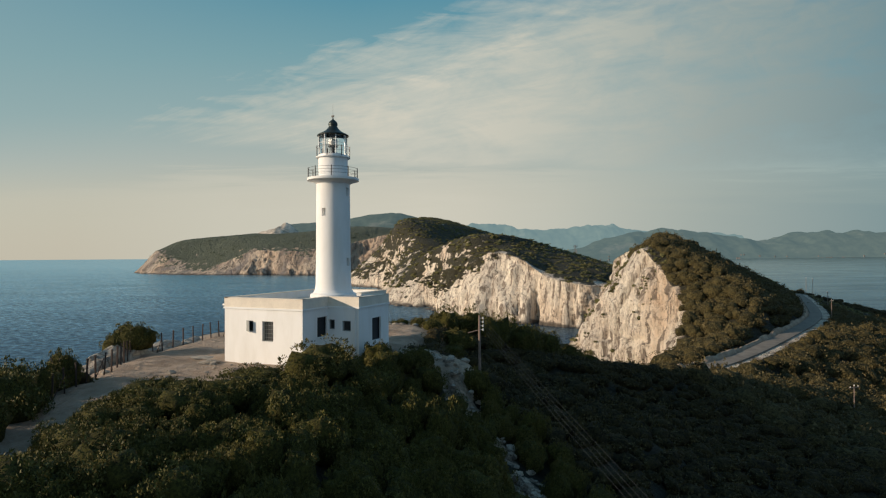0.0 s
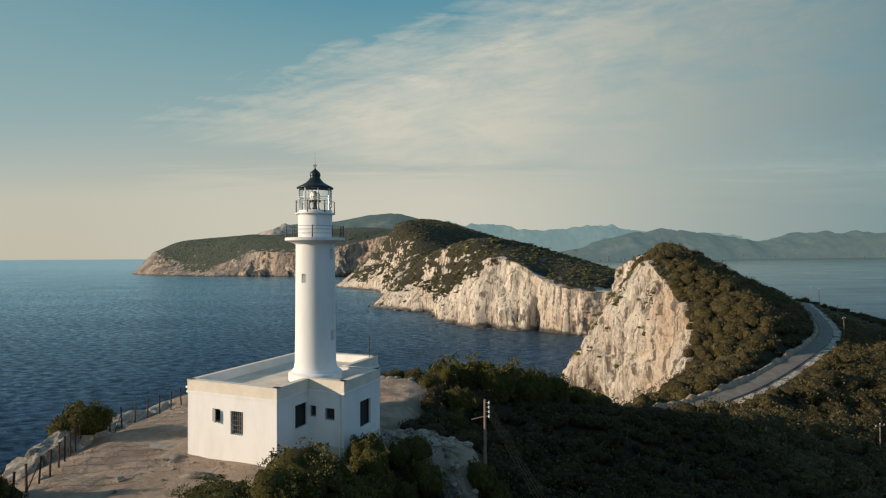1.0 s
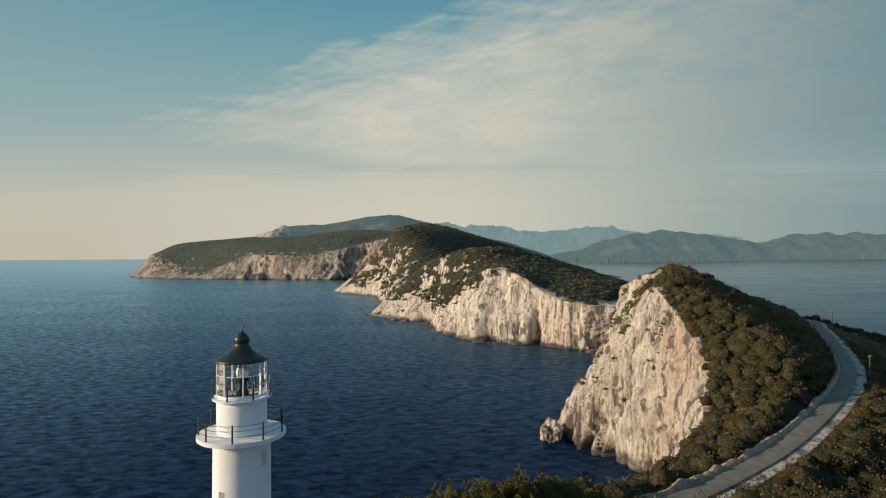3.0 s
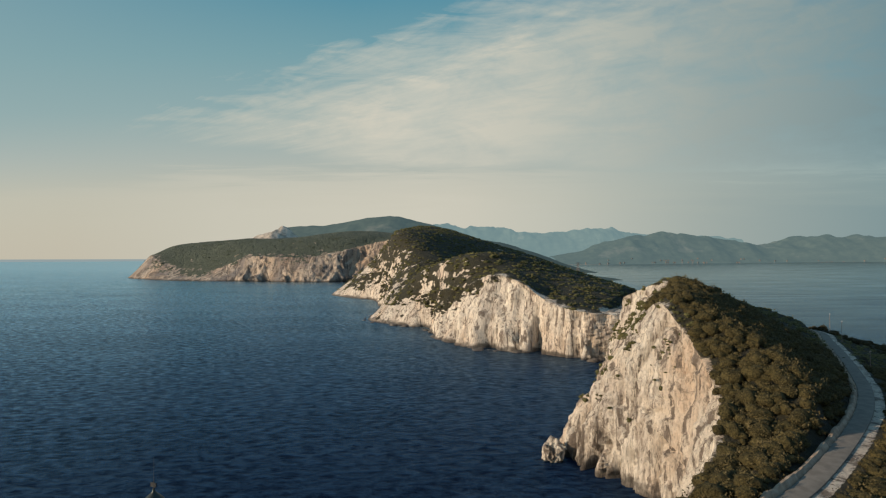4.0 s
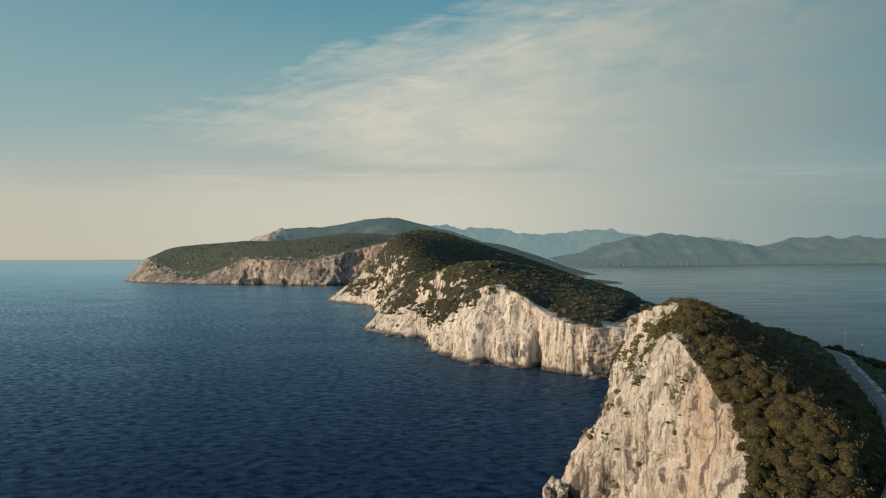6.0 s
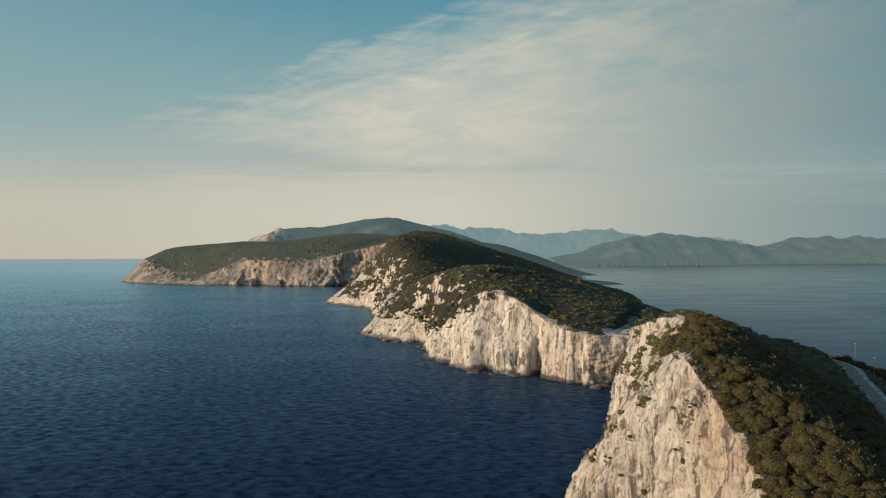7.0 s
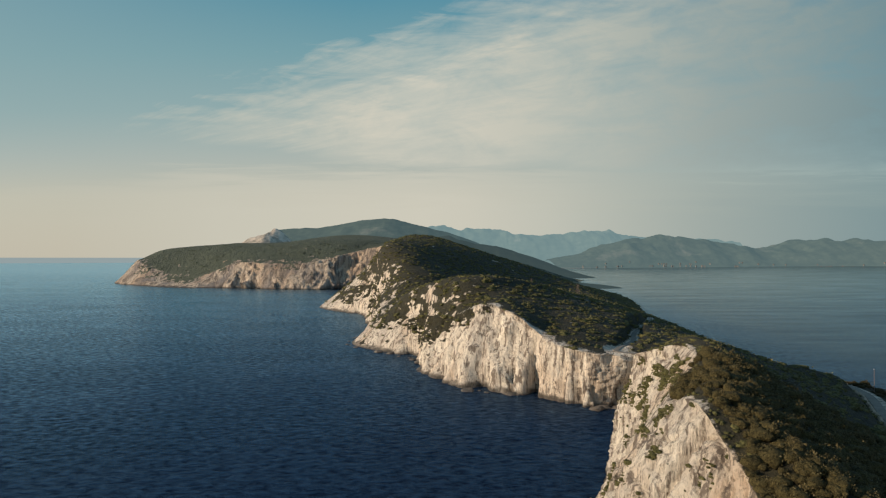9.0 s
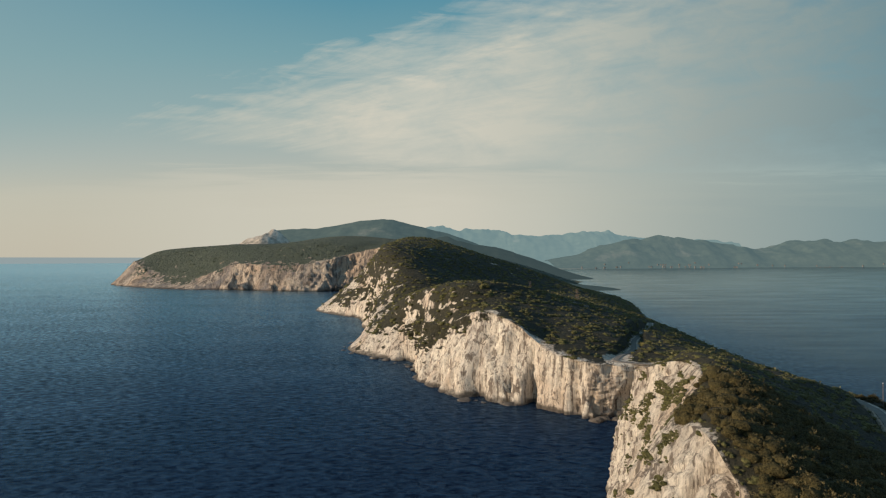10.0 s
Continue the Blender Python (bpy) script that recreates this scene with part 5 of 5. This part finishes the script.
def rock(x, y, size, label, group="", z=None, mesh=0, stretch=(1, 1, 1), turn=0, mat=None):
    ob = new("rock", ROCKS[mesh])
    g = GROUND.at(x, y) if z is None else z
    ob.matrix_basis = pose(x, y, g, 0, 0, turn) @ Matrix.Diagonal((size * stretch[0], size * stretch[1], size * stretch[2], 1))
    return tagged(ob, label, "rock", group)


rock(-16.4, 0.2, 2.0, "weathered pale limestone outcrop at the cliff edge", z=46.6, mesh=1, stretch=(0.9, 1.7, 1.15))
rock(-17.4, 3.6, 1.7, "grey limestone ledge beside the fence", z=46.8, mesh=2, stretch=(0.9, 1.5, 0.8))
rock(-15.8, 6.4, 1.3, "low grey rock beside the fence", z=47.0, mesh=3, stretch=(0.8, 1.6, 0.8))
rock(-15.0, 9.3, 1.1, "low grey rock beside the fence", z=47.0, mesh=0, stretch=(0.8, 1.6, 0.7))
STACK = boulder("rock", 9, ROCK, 4, 0.9, 0.45)
rock(48.8, 189.0, 3.6, "sea stack of bare rock at the cliff foot", z=2.4, stretch=(0.95, 0.85, 1.5)).data = STACK
for i in range(190):
    u = rng.random()
    if u < 0.28:
        x, y = 4.2 + 3.4 * rng.random(), 0.6 + 2.6 * rng.random()
    elif u < 0.72:
        k = rng.random()
        x, y = 8 + 3.2 * k + rng.normal(0, 0.7), 2.5 - 8 * k + rng.normal(0, 0.6)
    else:
        k = rng.random()
        x, y = 12.3 + 2.6 * k + rng.normal(0, 0.45), -6.5 - 9.5 * k + rng.normal(0, 0.5)
    rock(x, y, 0.10 + 0.34 * rng.random() ** 3, "loose grey limestone block in the rubble", "rubble beside the house", mesh=int(rng.integers(0, 4)), stretch=(1, 0.8, 0.8), turn=rng.uniform(0, 360))
for i in range(26):
    x, y = -8 + rng.normal(0, 3.6), -5.8 + rng.normal(0, 1.6)
    rock(x, y, 0.06 + 0.16 * rng.random() ** 2, "small stone on the trodden earth", "stones in the yard", mesh=int(rng.integers(0, 4)), turn=rng.uniform(0, 360))
rock(-5.4, -5.6, 0.55, "flat stone against the house wall", mesh=2, stretch=(1.4, 0.8, 0.4))
for k, (x, y) in enumerate([(2.2, 20.4), (3.0, 20.3), (3.7, 20.1), (5.2, 19.6), (6.2, 19.0)]):
    rock(x, y, 0.32, "whitewashed stone at the edge of the yard", "whitewashed stones", mesh=k % 4, stretch=(1.3, 0.8, 0.8), turn=20 * k).data = ROCKS[k % 4]
rock(-9.6, -0.4, 0.6, "whitish rubble heap at the house corner", mesh=3, stretch=(1.6, 0.9, 0.22), turn=-23).data = ROCKS[3]
rock(-8.4, -2.4, 0.45, "pale stone block beside the house", mesh=2, stretch=(1.3, 0.9, 0.45))

# fence of rusty posts along the edge
FENCE = np.array([(-13.2, -12.0, 0), (-13.4, -8.6, 0), (-13.9, -4.6, 0), (-14.9, -1.4, 0), (-15.6, 1.4, 0), (-15.3, 4.2, 0), (-14.6, 6.2, 0), (-13.6, 8.8, 0), (-12.6, 12.0, 0), (-11.6, 15.4, 0)], float)
line = spline(FENCE, np.linspace(0, 9, 400))
run = np.concatenate([[0], np.cumsum(np.hypot(*np.diff(line[:, :2], axis=0).T))])
fence = thing("fence", "rusty iron post fence with wires along the cliff edge", "fence", (-14, 0, 47.4))
post_mesh = Shape().box(-0.04, -0.04, -0.4, 0.04, 0.04, 1.42).box(-0.055, -0.055, 1.38, 0.055, 0.055, 1.45).mesh("post", RUST)
tops = []
for k, d in enumerate(np.arange(0.2, run[-1], 1.12)):
    x, y = [float(np.interp(d, run, line[:, c])) for c in (0, 1)]
    z = GROUND.at(x, y)
    p = part("post", post_mesh, fence, "", pose(x + 14, y, z - 47.4, rng.normal(0, 2.0), rng.normal(0, 2.0), rng.uniform(0, 90)))
    tops.append((x + 14, y, z - 47.4))
    if k in (1, 5, 15, 22):
        q = tops[-1]
        part("brace", Shape().tube((q[0] + 0.1, q[1] - 1.15, q[2] - 0.1), (q[0], q[1], q[2] + 1.1), 0.035, None, 6).mesh("brace", RUST), fence)
for h in (0.45, 0.85, 1.25):
    sh = Shape()
    for a, b in zip(tops, tops[1:]):
        mid = [(p + q) / 2 for p, q in zip(a, b)]
        mid[2] += h - 0.04
        sh.tube((a[0], a[1], a[2] + h), mid, 0.008, None, 4)
        sh.tube(mid, (b[0], b[1], b[2] + h), 0.008, None, 4)
    part("wire", sh.mesh("wire", RUST), fence)

# wind-bent trees on the outcrop
def tree(x, y, z, r, h, lean, label):
    ob = thing("tree", label, "tree", (x, y, z), 0)
    sh = Shape()
    sh.tube((0, 0, -0.5), (0.25 * lean, 0.1, h * 0.45), 0.16, 0.11, 8)
    for i in range(6):
        a = 2 * math.pi * i / 6
        sh.tube((0.25 * lean, 0.1, h * 0.4), (0.4 * lean + r * 0.55 * math.cos(a), r * 0.55 * math.sin(a), h * 0.75), 0.08, 0.025, 6)
    part("trunk", sh.mesh("trunk", BARK), ob)
    for i, (dx, dy, dz, k) in enumerate([(0, 0, 0.2, 0.95), (-0.5, -0.35, 0.1, 0.75), (0.5, 0.35, 0.16, 0.75), (-0.2, 0.5, 0.12, 0.7)]):
        part("crown", CROWNS[i], ob, "", pose(0.4 * lean + dx * r, dy * r, dz * h, 0, 0, 60 * i) @ Matrix.Diagonal((r * k, r * k, h * 0.72 * k / 0.8, 1)))


tree(-16.4, 1.4, 47.6, 1.6, 2.7, 0.8, "wind-bent evergreen tree on the pale outcrop")
tree(-14.9, -9.2, 46.7, 0.95, 3.3, 1.0, "small wind-bent tree at the cliff edge")

# ---- power line ----
def utility_pole(x, y, base, height, arm=0.0, turn=0.0, label="weathered utility pole with insulators"):
    ob = thing("utility_pole", label, "utility pole", (x, y, base), turn, "power line poles")
    part("pole", Shape().tube((0, 0, -1.0), (0, 0, height), 0.12, 0.075, 10).mesh("pole", POLE_GREY), ob)
    if arm:
        part("crossarm", Shape().box(-arm / 2, -0.05, height - 0.32, arm / 2, 0.05, height - 0.2).mesh("crossarm", POLE_GREY), ob)
        for k in (-0.42, 0.0, 0.42):
            part("insulator", Shape().turned([(0.0, 0), (0.05, 0), (0.07, 0.1), (0.04, 0.2), (0, 0.22)], 8).mesh("insulator", WHITE_STONE), ob, "", pose(k * arm, 0, height - (0.2 if k else 0.0)))
    else:
        for k in range(4):
            part("insulator", Shape().tube((0, 0, 0), (0.26, 0, 0.0), 0.02, None, 6).tube((0.26, 0, -0.08), (0.26, 0, 0.09), 0.05, 0.04, 8).mesh("insulator", WHITE_STONE), ob, "", pose(0, 0, height - 0.2 - 0.28 * k))
        part("bracket", Shape().tube((0, 0, height - 1.05), (-0.85, 0, height - 1.3), 0.03, None, 6).mesh("bracket", POLE_GREY), ob)
    return ob


utility_pole(10.9, -1.4, GROUND.at(10.9, -1.4), 50.7 - GROUND.at(10.9, -1.4), 0.0, -10)
utility_pole(20.2, -58.0, GROUND.at(20.2, -58), 6.5, 0.0, -10)
for k in range(4):
    sh = Shape()
    a, b = Vector((11.16, -1.4, 50.5 - 0.28 * k)), Vector((20.4, -58.0, GROUND.at(20.2, -58) + 6.2 - 0.28 * k))
    pts = [a.lerp(b, i / 24) - Vector((0, 0, 3.2 * (i / 24) * (1 - i / 24))) for i in range(25)]
    for p, q in zip(pts, pts[1:]):
        sh.tube(p, q, 0.007, None, 4)
    tagged(new("cable", sh.mesh("cable", IRON)), "overhead power cable slung between poles", "cable", "power line cables")
for x, y, top, arm, turn in ((76, 52, 33.2, 2.2, 20), (125.5, 131, 41.0, 2.4, 35), (155, 177, 40.6, 2.4, 40), (196, 250, 42.5, 1.6, 40), (224, 300, 44, 1.6, 40)):
    near = HEAD_P[:, 90:].reshape(-1, 3)
    g = near[np.argmin(np.hypot(near[:, 0] - x, near[:, 1] - y)), 2]
    utility_pole(x, y, g, max(4.5, min(10.5, top - g)), arm, turn, "wooden utility pole with a crossarm among the scrub")


# lattice pylons on the second hill
def pylon(x, y, height):
    near = HEAD_P[:, 90:].reshape(-1, 3)
    g = near[np.argmin(np.hypot(near[:, 0] - x, near[:, 1] - y)), 2]
    ob = thing("pylon", "grey steel lattice power pylon on the hill", "pylon", (x, y, g - 0.5), 25, "pylons")
    body = Shape()
    for sx in (-1, 1):
        for sy in (-1, 1):
            body.tube((1.6 * sx, 1.6 * sy, 0), (0.35 * sx, 0.35 * sy, height), 0.11, 0.07, 4)
    for k in range(8):
        z0, z1 = height * k / 8, height * (k + 1) / 8
        w0, w1 = 1.6 - 1.25 * k / 8, 1.6 - 1.25 * (k + 1) / 8
        for a, b in (((-1, -1), (1, -1)), ((1, -1), (1, 1)), ((1, 1), (-1, 1)), ((-1, 1), (-1, -1))):
            body.tube((a[0] * w0, a[1] * w0, z0), (b[0] * w1, b[1] * w1, z1), 0.06, None, 4)
    part("mast", body.mesh("mast", POLE_GREY), ob)
    for z in (0.72, 0.86, 0.98):
        part("crossarm", Shape().tube((-3.2, 0, height * z), (3.2, 0, height * z), 0.12, None, 4).mesh("crossarm", POLE_GREY), ob)


pylon(157, 605, 11)
pylon(163, 930, 14)


# village on the far shore: small pale houses
def house(x, y, z, w, d, h, turn):
    ob = thing("house", "pale house with a low tiled roof on the far shore", "house", (x, y, z), turn, "shore village")
    part("wall", Shape().box(-w / 2, -d / 2, -4, w / 2, d / 2, h).mesh("wall", HOUSE), ob)
    part("roof", Shape().take([(-w / 2 - 0.6, -d / 2 - 0.6, h), (w / 2 + 0.6, -d / 2 - 0.6, h), (w / 2 + 0.6, d / 2 + 0.6, h), (-w / 2 - 0.6, d / 2 + 0.6, h), (-w / 4, 0, h + 3.5), (w / 4, 0, h + 3.5)],
                             [(0, 1, 5, 4), (2, 3, 4, 5), (1, 2, 5), (3, 0, 4), (3, 2, 1, 0)]).mesh("roof", TILE), ob)


slope = RANGES["far_shore_hill"]
front = slope[:, 0] + np.array([0, -14.0, 0])
rise = 2.5 + 1.6 * fbm(np.column_stack([front[:, 0] * 0.012, front[:, 1] * 0, front[:, 1] * 0]), 3)
P = np.stack([front + np.array([0, -6, -3.0]), np.column_stack([front[:, :2], front[:, 2] + rise]), front + np.array([0, 22.0, 6.0])], 1)
tagged(new("beach", big_mesh("beach", P.reshape(-1, 3), grid_faces(*P.shape[:2])[:, ::-1], BEACH)), "pale strip of beach along the far shore", "beach", kind="structure")
for i in range(70):
    a = int(20 + 225 * (0.5 + 0.5 * rng.uniform(-1, 1)))
    x, y, z = slope[a, int(1 + 2.4 * rng.random() ** 2)]
    house(x + rng.uniform(-6, 6), y, z + 0.5, rng.uniform(5, 11), rng.uniform(5, 8), rng.uniform(3, 5), rng.uniform(-30, 30))

# spray-washed boulders along the foot of the cliffs
Vs, Fs, k = [], [], 0
for i in range(45):
    s = rng.choice((19.2, 21.6, 22.6, 24.3, 25.1, 26.2)) + rng.normal(0, 0.3)
    p = spline(at_sea(FOOT, 0.0), np.array([s]))[0]
    size = 0.8 + 3.4 * rng.random() ** 3
    v, f = ico(2)
    v = v * (1 + 0.35 * fbm(v * 1.4 + i, 3))[:, None] * size * np.array([1.3, 1.0, 0.6]) + p + np.array([rng.normal(0, 1.6), rng.normal(-0.5, 1.6), -0.1])
    Vs.append(v)
    Fs.append(f + k)
    k += len(v)
me = big_mesh("boulders", np.vstack(Vs), np.vstack(Fs), WET_ROCK)
tagged(new("boulders", me), "dark wet boulders at the foot of the cliffs", "boulders", kind="stuff")
